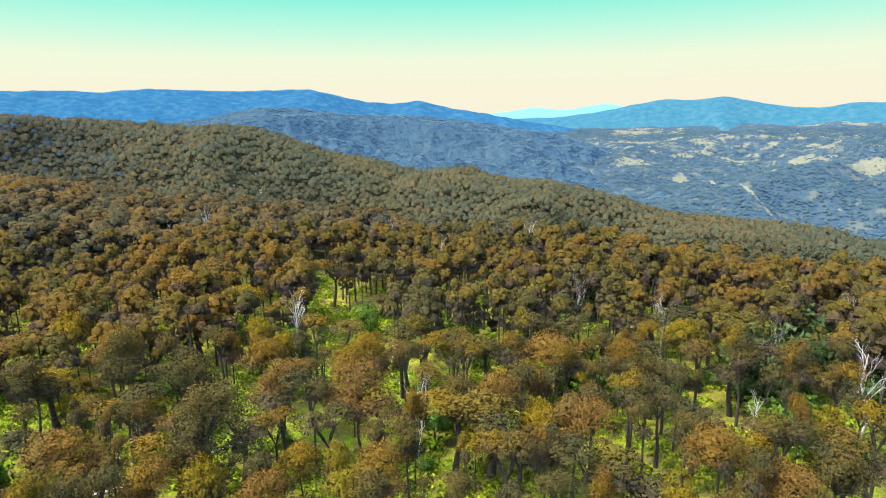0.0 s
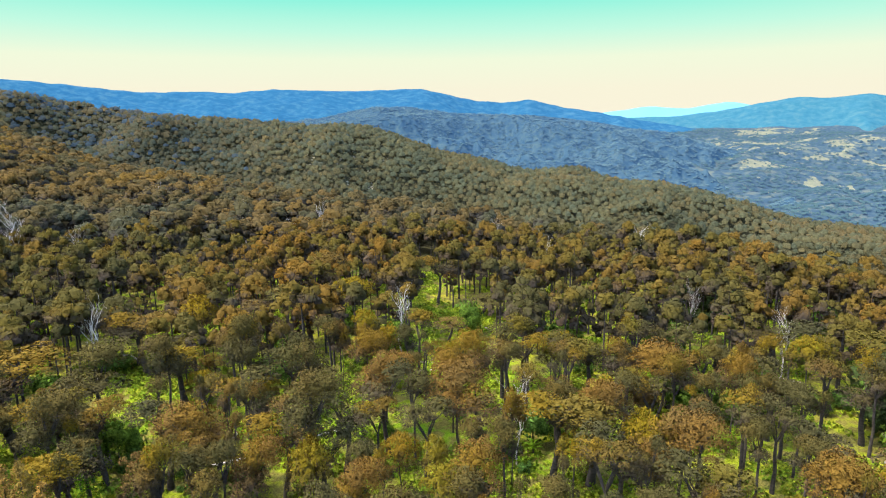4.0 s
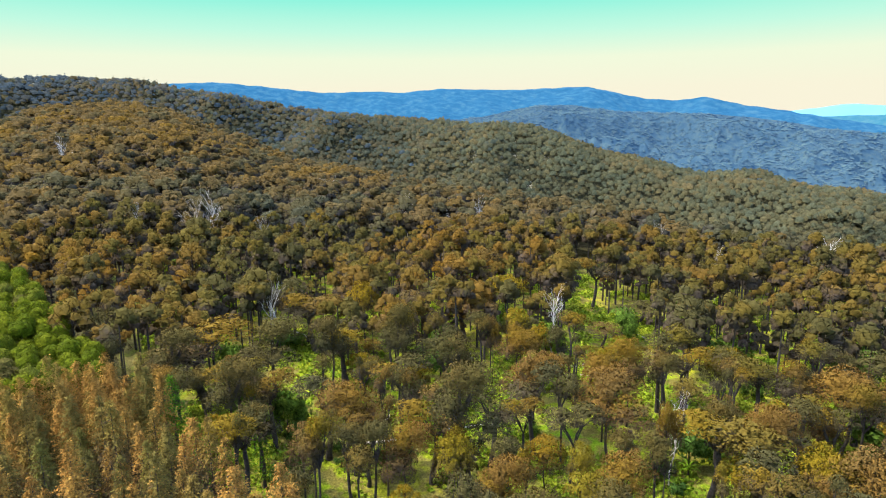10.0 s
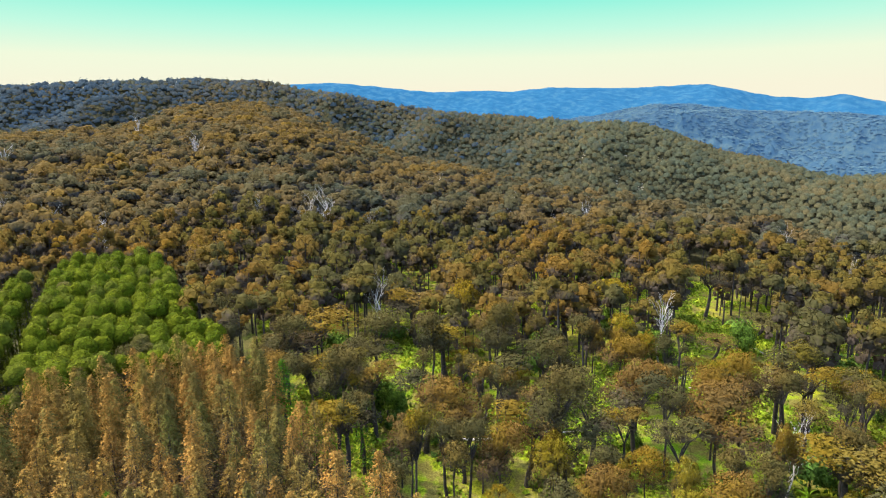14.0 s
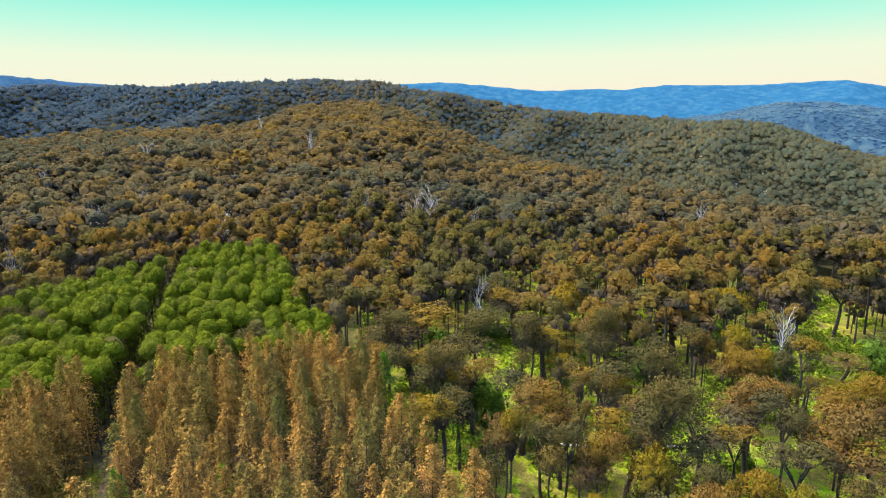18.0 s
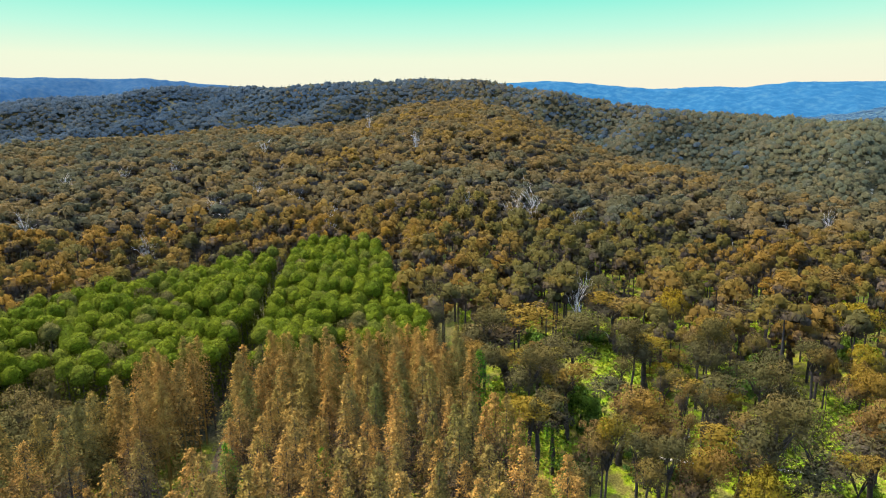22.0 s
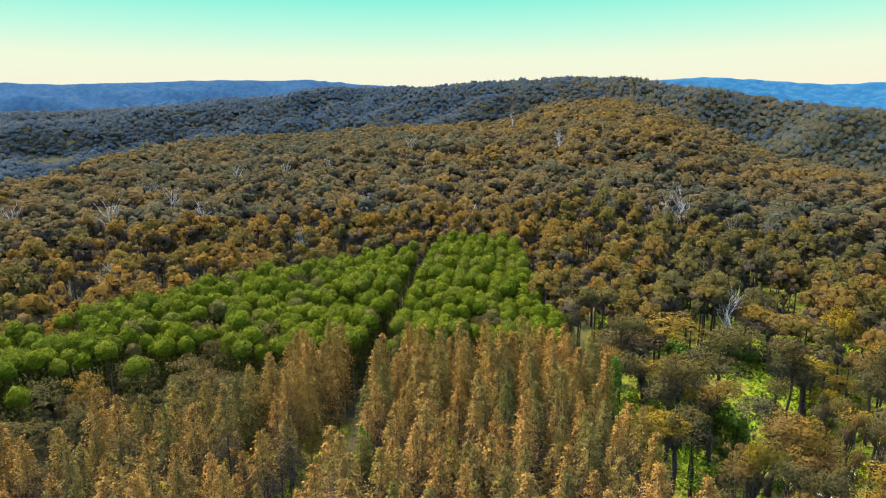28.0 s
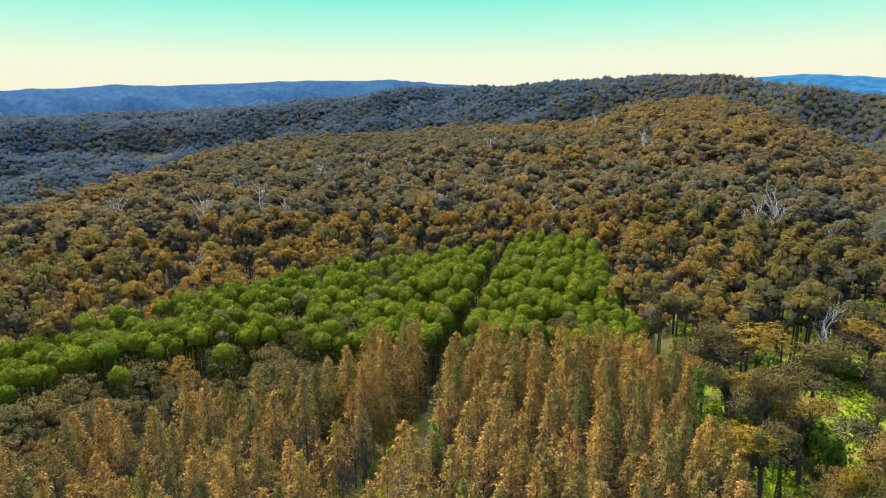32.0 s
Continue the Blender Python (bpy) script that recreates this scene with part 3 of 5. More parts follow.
def far_tree(rng, tufts, sprays, size, ragged):
    """A gum crown for the far slopes, of unit height and half width: a rough dome, with a few tufts on it where it is nearer."""
    h, w = 19.0, 4.9
    mid = np.array([0, 0, 0.60 * h])
    body = lump((0, 0, 0.70 * h), (0.72 * w, 0.72 * w, 0.20 * h), rng)
    out = [thicket((0, 0, 0.74 * h), (0.66 * w, 0.66 * w, 0.14 * h), mid, rng) if tufts else (body[0], body[1][:15], normal(body[2] + 0.25 * rng.normal(0, 1, (12, 3))))]
    out.append(clump((0, 0, 0.74 * h), (0.92 * w, 0.92 * w, 0.23 * h), ragged, size, rng, -0.6, 0.7, mid, 0.3))
    for k in range(tufts):
        a = k * 2.4 + rng.uniform(-0.4, 0.4)
        ring = 0.70 * w * math.sqrt((k + 0.4) / tufts)
        r = np.array([1, 1, 0.98]) * w * rng.uniform(0.28, 0.42)
        c = np.array([ring * math.cos(a), ring * math.sin(a), h * (0.97 - 0.42 * (ring / w) ** 1.8 - rng.uniform(0, 0.05)) - 0.8 * r[2]])
        out.append(cap(c, r * 0.95, rng, 5, 2, mid))
        out.append(clump(c, r, sprays, size, rng, -0.5, 0.7, mid, 0.6))
    V, F, N = join(out)
    return V / np.array([w, w, h]), F, N


def scatter(kinds, places, turns, sizes, tones, pick, slope=None):
    """Copies of a few shapes joined into one body: vertices, triangles, normals and a tone for each face; slope: ground normals that the canopy follows."""
    V, F, N, T, Y, n = [], [], [], [], [], 0
    for k, (v, f, m) in enumerate(kinds):
        s = np.where(pick == k)[0]
        if not len(s):
            continue
        c, w = np.cos(turns[s])[:, None], np.sin(turns[s])[:, None]
        x = (v[None, :, 0] * c - v[None, :, 1] * w) * sizes[s, :1] + places[s, :1]
        y = (v[None, :, 0] * w + v[None, :, 1] * c) * sizes[s, :1] + places[s, 1:2]
        z = v[None, :, 2] * sizes[s, 1:2] + places[s, 2:3]
        V.append(np.stack([x, y, z], -1).reshape(-1, 3))
        lie = np.stack([m[None, :, 0] * c - m[None, :, 1] * w, m[None, :, 0] * w + m[None, :, 1] * c, m[None, :, 2] + 0 * c], -1)
        if slope is not None:
            lie = normal(0.42 * lie + 0.95 * slope[s][:, None])
        N.append(lie.reshape(-1, 3))
        F.append((f[None] + (n + len(v) * np.arange(len(s)))[:, None, None]).reshape(-1, 3))
        T.append(np.repeat(tones[s], len(f)))
        Y.append(np.tile(height_in_crown(v, f), len(s)))
        n += len(v) * len(s)
    return np.concatenate(V), np.concatenate(F), np.concatenate(N), np.concatenate(T), np.concatenate(Y)


def thing(name, label, category, group=""):
    return tagged(new(name), label, category, group)


def part(name, me, parent, label=""):
    ob = new(name, me)
    ob.parent = parent
    if label:
        ob["label"] = label
    return ob


def stuff(name, body, mat, label, category):
    V, F, N, T, Y = body
    return tagged(new(name, mesh_of(name, V, F, mat, T, N=N, young=Y)), label, category, kind="stuff")


# ---- the ground: one sheet out to the horizon ----
radii = np.concatenate([[0.0], np.geomspace(12, 4950, 110)])
turn = np.radians(np.linspace(-180, 180, 361))
R, A = np.meshgrid(radii, turn, indexing="ij")
GX, GY = -R * np.sin(A), R * np.cos(A)
GV = np.stack([GX, GY, ground_height(GX, GY)], -1).reshape(-1, 3)
ground_mesh = mesh_of("ground", GV, sheet_faces(len(radii), len(turn)), ground_mat, smooth=True)
# grass where the stand is open, leaf litter under the closed canopy
GRASSY = np.clip((300 - R) / 60, 0, 1) * np.clip(1.0 - np.clip(np.degrees(A) - 46, 0, 12) / 12 * (R > 125), 0, 1)
ground_mesh.attributes.new("grassy", "FLOAT", "POINT").data.foreach_set("value", GRASSY.astype(np.float32).ravel())
tagged(new("ground", ground_mesh),
       "grassy forest floor of a plateau falling into a valley", "ground", kind="structure")


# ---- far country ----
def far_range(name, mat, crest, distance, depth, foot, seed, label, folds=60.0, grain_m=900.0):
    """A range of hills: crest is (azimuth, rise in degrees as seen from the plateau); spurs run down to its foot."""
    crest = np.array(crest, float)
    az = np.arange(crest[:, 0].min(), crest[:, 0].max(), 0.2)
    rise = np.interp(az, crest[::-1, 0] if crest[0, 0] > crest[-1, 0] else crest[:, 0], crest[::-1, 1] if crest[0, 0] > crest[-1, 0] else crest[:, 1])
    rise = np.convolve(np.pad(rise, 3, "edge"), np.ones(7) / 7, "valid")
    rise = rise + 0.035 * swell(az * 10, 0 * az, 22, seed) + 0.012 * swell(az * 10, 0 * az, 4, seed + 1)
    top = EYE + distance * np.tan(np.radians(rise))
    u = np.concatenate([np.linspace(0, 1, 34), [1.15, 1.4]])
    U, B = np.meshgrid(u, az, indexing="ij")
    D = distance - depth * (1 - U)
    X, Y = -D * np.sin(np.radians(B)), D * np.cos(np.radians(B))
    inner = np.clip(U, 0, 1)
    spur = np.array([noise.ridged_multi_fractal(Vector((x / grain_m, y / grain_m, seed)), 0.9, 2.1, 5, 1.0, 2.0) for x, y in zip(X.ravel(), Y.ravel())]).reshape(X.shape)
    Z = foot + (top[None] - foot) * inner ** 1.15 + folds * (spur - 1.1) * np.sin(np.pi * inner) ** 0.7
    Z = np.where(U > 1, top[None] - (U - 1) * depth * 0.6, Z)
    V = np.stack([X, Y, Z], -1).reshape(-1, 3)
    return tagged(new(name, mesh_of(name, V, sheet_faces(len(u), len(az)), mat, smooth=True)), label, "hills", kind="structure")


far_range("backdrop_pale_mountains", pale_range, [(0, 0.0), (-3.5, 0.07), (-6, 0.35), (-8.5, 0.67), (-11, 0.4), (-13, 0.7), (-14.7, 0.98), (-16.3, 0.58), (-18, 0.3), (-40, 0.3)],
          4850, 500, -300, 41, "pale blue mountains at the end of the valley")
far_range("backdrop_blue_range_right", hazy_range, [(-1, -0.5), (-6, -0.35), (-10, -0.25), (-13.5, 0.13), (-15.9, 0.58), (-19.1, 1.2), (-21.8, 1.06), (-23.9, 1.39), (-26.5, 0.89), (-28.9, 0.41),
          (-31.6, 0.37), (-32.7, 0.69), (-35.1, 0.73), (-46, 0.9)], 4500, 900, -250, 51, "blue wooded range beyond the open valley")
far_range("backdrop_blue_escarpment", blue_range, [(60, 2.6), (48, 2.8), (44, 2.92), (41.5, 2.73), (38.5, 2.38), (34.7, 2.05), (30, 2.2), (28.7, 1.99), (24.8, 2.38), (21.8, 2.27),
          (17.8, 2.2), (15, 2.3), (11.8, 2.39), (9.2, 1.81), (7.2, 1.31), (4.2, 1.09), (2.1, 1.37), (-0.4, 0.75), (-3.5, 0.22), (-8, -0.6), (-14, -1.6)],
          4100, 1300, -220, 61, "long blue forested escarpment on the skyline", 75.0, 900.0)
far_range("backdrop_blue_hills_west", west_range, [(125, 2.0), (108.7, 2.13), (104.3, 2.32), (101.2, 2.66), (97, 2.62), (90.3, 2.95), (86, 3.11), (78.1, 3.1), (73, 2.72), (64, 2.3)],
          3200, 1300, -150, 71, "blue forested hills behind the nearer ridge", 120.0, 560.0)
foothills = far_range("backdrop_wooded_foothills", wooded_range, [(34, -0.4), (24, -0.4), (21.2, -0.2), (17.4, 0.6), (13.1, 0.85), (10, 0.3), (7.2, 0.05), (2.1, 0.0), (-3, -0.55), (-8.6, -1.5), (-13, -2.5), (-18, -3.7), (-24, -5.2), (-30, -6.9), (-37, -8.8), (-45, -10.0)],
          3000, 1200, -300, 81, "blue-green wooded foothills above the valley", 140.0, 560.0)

# the open valley: rolling paddocks and scrub
VA = np.radians(np.linspace(-48, 22, 281))
VR = np.linspace(1150, 4400, 170)
R, A = np.meshgrid(VR, VA, indexing="ij")
VX, VY = -R * np.sin(A), R * np.cos(A)


def valley_height(x, y):
    r, az = np.hypot(x, y), np.degrees(np.arctan2(-x, y))
    z = np.interp(r, [1150, 1600, 2100, 2800, 3400, 4400], [-330, -270, -215, -135, -72, -18])
    z = z + 26 * np.clip((-az - 16) / 20, 0, 1)
    folds = np.array([noise.ridged_multi_fractal(Vector((a / 900, b / 900, 3.3)), 0.95, 2.1, 5, 1.0, 2.0) for a, b in zip(np.ravel(x), np.ravel(y))]).reshape(np.shape(x))
    return z + 88 * (folds - 1.1) * np.interp(r, [1150, 3300, 4400], [1, 0.75, 0.3])


# cleared paddocks: (azimuth, distance, half its width in degrees, half its depth)
PADDOCKS = [(-17.3, 3360, 4.4, 70), (-18.2, 3900, 2.6, 130), (-26.4, 3330, 2.2, 80), (-30.3, 2830, 2.2, 95), (-34.8, 2650, 2.2, 90), (-17.4, 2700, 1.5, 70),
            (-18.4, 2380, 0.8, 60), (-32.4, 4250, 2.6, 150), (-5.9, 3520, 0.9, 50), (-13, 2920, 0.8, 110), (-23.3, 3050, 0.6, 40), (-33, 2150, 0.5, 25), (-21, 2600, 0.6, 80), (-37, 3100, 2.0, 120)]


def cleared_land(x, y):
    """About 1 in a paddock, 0 in the scrub; a cleared strip runs along a spur."""
    az, r = np.degrees(np.arctan2(-x, y)), np.hypot(x, y)
    out = 0 * x
    for a, d, w, q in PADDOCKS:
        out = np.maximum(out, np.exp(-((az - a) / (1.25 * w)) ** 2 - ((r - d) / (1.15 * q)) ** 2))
    along = np.clip((2330 - r) / 520, 0, 1)
    strip = np.exp(-((az + 23.6 + 7.0 * along) / 0.28) ** 2) * (r > 1800) * (r < 2350)
    belt = 0.47 * np.exp(-((r - 3200) / 480) ** 2) * np.clip((-az - 7) / 6, 0, 1)
    return np.maximum(0.85 * out, np.maximum(0.9 * strip, belt))


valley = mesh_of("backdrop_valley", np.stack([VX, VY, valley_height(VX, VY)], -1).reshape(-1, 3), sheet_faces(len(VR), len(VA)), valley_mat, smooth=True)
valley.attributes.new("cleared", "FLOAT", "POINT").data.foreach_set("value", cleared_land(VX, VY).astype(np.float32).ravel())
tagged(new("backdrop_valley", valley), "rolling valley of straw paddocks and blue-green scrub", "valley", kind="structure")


def leafy(name, body, mat):
    return mesh_of(name, body[0], body[1], mat, N=body[2])


# ---- where the trees stand ----
rng = np.random.RandomState(7)

# open glades: (azimuth, distance, half width)
GLADES = [(10, 196, 12), (6.4, 160, 12), (12, 226, 9), (25.8, 181, 6), (-20, 164, 9), (-23, 152, 8), (-13.3, 185, 7), (-13, 155, 6),
          (22.7, 128, 7), (5, 113, 6), (-8, 102, 5), (-16.6, 105, 5), (-30, 162, 8), (-37, 147, 7), (37, 180, 7), (35, 149, 6), (19.5, 137, 7),
          (8.6, 179, 12), (30.7, 130, 4), (-18, 195, 6), (-3.6, 152, 5), (32.4, 263, 7), (11.5, 248, 8), (9.5, 150, 8), (11, 166, 11), (8, 188, 12)]
GLADES_WEST = [(44, 159, 6), (25.7, 187, 6), (49, 271, 6), (68, 430, 7), (79.6, 300, 7), (74.8, 330, 6),
               (32, 271, 6), (35.4, 195, 7), (-27, 127, 5), (38.5, 165, 8), (36, 150, 7), (41.5, 148, 6), (25.5, 124, 7)]
LANE = (np.array([-99.0, 21.0]), np.array([-0.860, 0.510]))     # the track through the plantation


def in_glade(x, y):
    az, r = np.degrees(np.arctan2(-x, y)), np.hypot(x, y)
    hit = np.zeros(len(x), bool)
    for a, d, w in GLADES + GLADES_WEST:
        side = np.radians(az - a) * d
        fore = (r - d) / np.where(r < d, 2.2, 1.2)
        hit |= side ** 2 + fore ** 2 < (0.82 * w) ** 2
    return hit


def lane_side(x, y):
    """Metres from the track: negative on its left."""
    return (x - LANE[0][0]) * LANE[1][1] - (y - LANE[0][1]) * LANE[1][0]


def in_conifers(x, y):
    az, r = np.degrees(np.arctan2(-x, y)), np.hypot(x, y)
    edge = (x + 36) * (74 - 50) - (y - 50) * (-102 + 36)        # east edge of the stand
    return (edge < 220) & (r > 50) & (r < np.interp(az, [76, 80, 86, 122], [129, 126, 110, 106])) & (az > 20) & (az < 122)


def in_pines(x, y):
    az, r = np.degrees(np.arctan2(-x, y)), np.hypot(x, y)
    west = (lane_side(x, y) < 0) & (r > 130) & (r < 160 + 1.3 * np.clip(108 - az, 0, 40)) & (az < 122)
    east = (lane_side(x, y) > 0) & (r > 132) & (r < 224) & (az > 55.0 + 0.06 * (r - 132))
    return (west | east) & (az > 50)


def jittered(r0, r1, step, az0=-41.0, az1=115.0, wobble=0.42):
    n = int(2 * r1 / step) + 2
    gx, gy = np.meshgrid(np.arange(n) - n / 2, np.arange(n) - n / 2)
    gx = gx + 0.5 * (np.arange(n)[:, None] % 2)
    x = (gx.ravel() + rng.uniform(-wobble, wobble, n * n)) * step
    y = (gy.ravel() + rng.uniform(-wobble, wobble, n * n)) * step
    az, r = np.degrees(np.arctan2(-x, y)), np.hypot(x, y)
    keep = (r >= r0) & (r < r1) & (az > az0) & (az < az1)
    return x[keep], y[keep]


def on_ground(x, y):
    return np.stack([x, y, ground_height(x, y)], 1)


# ---- gum trees one could count: the stand round the glades ----
gx, gy = np.concatenate([jittered(58, 150, 7.3), jittered(150, 215, 7.1)], 1)
free = ~(in_glade(gx, gy) | in_conifers(gx, gy) | in_pines(gx, gy) | (np.abs(lane_side(gx, gy)) < 4) & (gx < -60))
gx, gy = gx[free], gy[free]
order = np.argsort(np.hypot(gx, gy))
gx, gy = gx[order], gy[order]
NEAR = 300

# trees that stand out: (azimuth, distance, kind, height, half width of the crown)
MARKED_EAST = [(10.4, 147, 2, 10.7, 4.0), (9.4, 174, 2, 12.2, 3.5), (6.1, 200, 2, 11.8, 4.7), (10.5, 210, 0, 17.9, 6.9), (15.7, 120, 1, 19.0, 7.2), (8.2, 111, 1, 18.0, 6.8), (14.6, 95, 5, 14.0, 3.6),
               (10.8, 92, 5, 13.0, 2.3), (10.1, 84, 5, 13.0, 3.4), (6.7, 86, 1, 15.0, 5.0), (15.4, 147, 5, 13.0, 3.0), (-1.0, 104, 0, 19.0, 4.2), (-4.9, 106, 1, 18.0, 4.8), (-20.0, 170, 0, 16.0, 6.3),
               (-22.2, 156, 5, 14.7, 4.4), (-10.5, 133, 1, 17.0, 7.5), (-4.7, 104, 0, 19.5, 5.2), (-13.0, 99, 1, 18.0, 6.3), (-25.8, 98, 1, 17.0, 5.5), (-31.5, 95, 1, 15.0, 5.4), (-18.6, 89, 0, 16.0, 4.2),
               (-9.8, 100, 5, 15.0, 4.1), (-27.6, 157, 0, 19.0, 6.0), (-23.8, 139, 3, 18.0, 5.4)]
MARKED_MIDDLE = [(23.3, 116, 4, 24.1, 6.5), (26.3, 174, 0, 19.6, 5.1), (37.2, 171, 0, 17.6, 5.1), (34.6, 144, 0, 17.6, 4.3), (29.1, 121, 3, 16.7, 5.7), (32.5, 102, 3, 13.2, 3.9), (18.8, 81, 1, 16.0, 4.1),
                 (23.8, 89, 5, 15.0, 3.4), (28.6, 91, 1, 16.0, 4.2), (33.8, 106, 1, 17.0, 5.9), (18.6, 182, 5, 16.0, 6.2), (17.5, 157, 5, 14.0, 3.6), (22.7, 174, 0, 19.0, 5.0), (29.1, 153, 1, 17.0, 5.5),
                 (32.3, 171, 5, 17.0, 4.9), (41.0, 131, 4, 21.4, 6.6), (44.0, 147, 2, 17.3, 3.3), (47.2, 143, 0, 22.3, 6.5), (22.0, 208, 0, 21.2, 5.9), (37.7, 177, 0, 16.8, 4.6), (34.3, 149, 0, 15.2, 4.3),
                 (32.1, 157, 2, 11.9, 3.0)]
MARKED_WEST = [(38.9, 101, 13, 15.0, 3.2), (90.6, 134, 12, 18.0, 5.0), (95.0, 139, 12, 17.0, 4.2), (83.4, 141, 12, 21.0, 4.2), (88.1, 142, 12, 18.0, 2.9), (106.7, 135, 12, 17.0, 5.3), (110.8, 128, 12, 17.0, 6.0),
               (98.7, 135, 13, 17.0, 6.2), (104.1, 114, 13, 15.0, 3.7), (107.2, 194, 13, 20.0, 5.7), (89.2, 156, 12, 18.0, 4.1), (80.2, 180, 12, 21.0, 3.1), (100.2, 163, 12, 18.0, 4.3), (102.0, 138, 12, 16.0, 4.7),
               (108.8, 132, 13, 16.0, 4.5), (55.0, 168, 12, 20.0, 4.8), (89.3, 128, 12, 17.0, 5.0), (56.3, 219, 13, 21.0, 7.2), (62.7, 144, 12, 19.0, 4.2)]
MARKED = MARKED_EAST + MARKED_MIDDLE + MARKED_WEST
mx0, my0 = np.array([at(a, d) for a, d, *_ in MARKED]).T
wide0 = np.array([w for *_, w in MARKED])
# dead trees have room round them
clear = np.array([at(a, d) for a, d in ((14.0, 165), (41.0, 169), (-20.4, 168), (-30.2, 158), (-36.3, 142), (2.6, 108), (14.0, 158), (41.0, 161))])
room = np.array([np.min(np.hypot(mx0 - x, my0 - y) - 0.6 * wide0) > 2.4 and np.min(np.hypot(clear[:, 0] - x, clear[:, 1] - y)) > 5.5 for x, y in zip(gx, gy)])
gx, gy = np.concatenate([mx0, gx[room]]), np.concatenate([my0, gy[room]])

# label, height, half width, domes, size of a tuft, sprays in a tuft, leaves
GUM_KINDS = [("tall gum tree with a dark bare trunk and olive-brown crown", 19.0, 3.7, 2, 0.92, 135, leaf_gum), ("spreading gum tree with a rusty domed crown on dark limbs", 17.0, 5.6, 3, 1.05, 130, leaf_rust),
             ("slender gum tree with a small rounded olive crown", 17.0, 2.8, 1, 0.85, 135, leaf_gum), ("gum tree with a flat olive crown and forked trunk", 18.0, 4.1, 2, 1.0, 135, leaf_gum),
             ("old gum tree with a heavy dark trunk and wide crown", 21.5, 5.0, 3, 1.1, 135, leaf_gum), ("short bushy gum tree with a dense golden-olive crown", 12.0, 3.4, 1, 0.9, 135, leaf_gold)]
gums = []
for k in range(14):
    label, h, s, domes, tuft, per, mat = GUM_KINDS[k % 6]
    if k > 11:
        label, h, s, domes, tuft, per, mat = (("dense round-headed tree with dark olive leaves beside the conifers", 18.0, 4.4, 1, 0.95, 150, leaf_dark) if k == 12 else
                                               ("round-headed gum tree with a dense rust-brown crown", 15.0, 4.2, 1, 0.95, 150, leaf_rust))
    r = np.random.RandomState(100 + k)
    stem, limbs, crowns = gum_shape(r, h, s, domes + (k in (6, 8)), tuft, int(1.2 * per), 0.205, 0.45 if k > 11 else 0.58 if domes == 1 else 0.62)
    root = thing("gum_tree", label, "tree", "gum trees of the open forest")
    part("trunk", leafy("gum_trunk", stem, bark_dark), root, "dark rough-barked trunk")
    bottom, top = min(c[0][:, 2].min() for c in crowns), max(c[0][:, 2].max() for c in crowns)
    for limb, (cv, cf, cn) in zip(limbs, crowns):
        part("limb", leafy("gum_limb", limb, bark_dark), root)
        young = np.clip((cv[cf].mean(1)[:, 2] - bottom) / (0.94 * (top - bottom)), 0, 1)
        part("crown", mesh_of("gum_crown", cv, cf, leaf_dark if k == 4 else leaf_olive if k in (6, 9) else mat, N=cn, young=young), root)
    gums.append(root)
kind = rng.choice(12, NEAR, p=np.tile([0.26, 0.11, 0.18, 0.22, 0.10, 0.13], 2) / 2)
size = np.stack([rng.uniform(0.78, 1.08, NEAR), rng.uniform(0.85, 1.12, NEAR)], 1)
size[:, 0] *= np.where(kind % 6 == 1, 0.78, 1.0)
# dark round heads crowd the strip between the conifers and the pines
strip = (np.degrees(np.arctan2(-gx[:NEAR], gy[:NEAR])) > 79) & (gx[:NEAR] < -60)
kind[strip] = np.where(rng.uniform(0, 1, strip.sum()) < 0.75, 12, 13)
size[strip, 1] *= 0.86
dull = (np.degrees(np.arctan2(-gx[:NEAR], gy[:NEAR])) > 28) & ~strip & (rng.uniform(0, 1, NEAR) < 0.6)
kind[dull] = np.where(np.isin(kind[dull], (1, 5, 7, 11)), rng.choice((4, 6, 9), dull.sum()), kind[dull])
kind[dull & np.isin(kind, (0, 2, 3))] += 6
kind[(kind == 4) & (np.degrees(np.arctan2(-gx[:NEAR], gy[:NEAR])) < 15)] = 10
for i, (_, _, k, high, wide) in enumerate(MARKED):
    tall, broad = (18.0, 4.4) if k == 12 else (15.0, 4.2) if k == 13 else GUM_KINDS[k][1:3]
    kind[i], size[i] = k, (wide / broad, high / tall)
done = set()
for i in range(NEAR):
    m = Matrix.LocRotScale((gx[i], gy[i], spot(gx[i], gy[i])), Euler((0, 0, rng.uniform(0, 6.283))), Vector((size[i, 0], size[i, 0], size[i, 1])))
    if kind[i] not in done:
        gums[kind[i]].matrix_basis = m
        done.add(kind[i])
    else:
        copy_thing(gums[kind[i]], m)

# ---- the rest of the forest ----
def lean_of(x, y):
    """The ground's normal over some twenty metres, steepened as a canopy with its gullies looks."""
    e = 12.0
    gx, gy = (ground_height(x + e, y) - ground_height(x - e, y)) / (2 * e), (ground_height(x, y + e) - ground_height(x, y - e)) / (2 * e)
    return normal(np.stack([-gx, -gy, 1.0 + 0 * x], 1))


def tones_of(x, y):
    """Golden olive towards the valley, rustier up the plateau, duller again past it."""
    rust = np.clip((np.degrees(np.arctan2(-x, y)) - 18) / 32, 0, 1)
    rust = rust * np.clip((92 - np.degrees(np.arctan2(-x, y))) / 30, 0.4, 1)
    dull = 0.30 * np.exp(-((np.degrees(np.arctan2(-x, y)) - 46) / 15) ** 2) * np.clip((380 - np.hypot(x, y)) / 80, 0, 1)
    return np.clip(0.02 + 0.27 * rust - dull + 0.58 * rng.uniform(0, 1, len(x)), 0, 1)


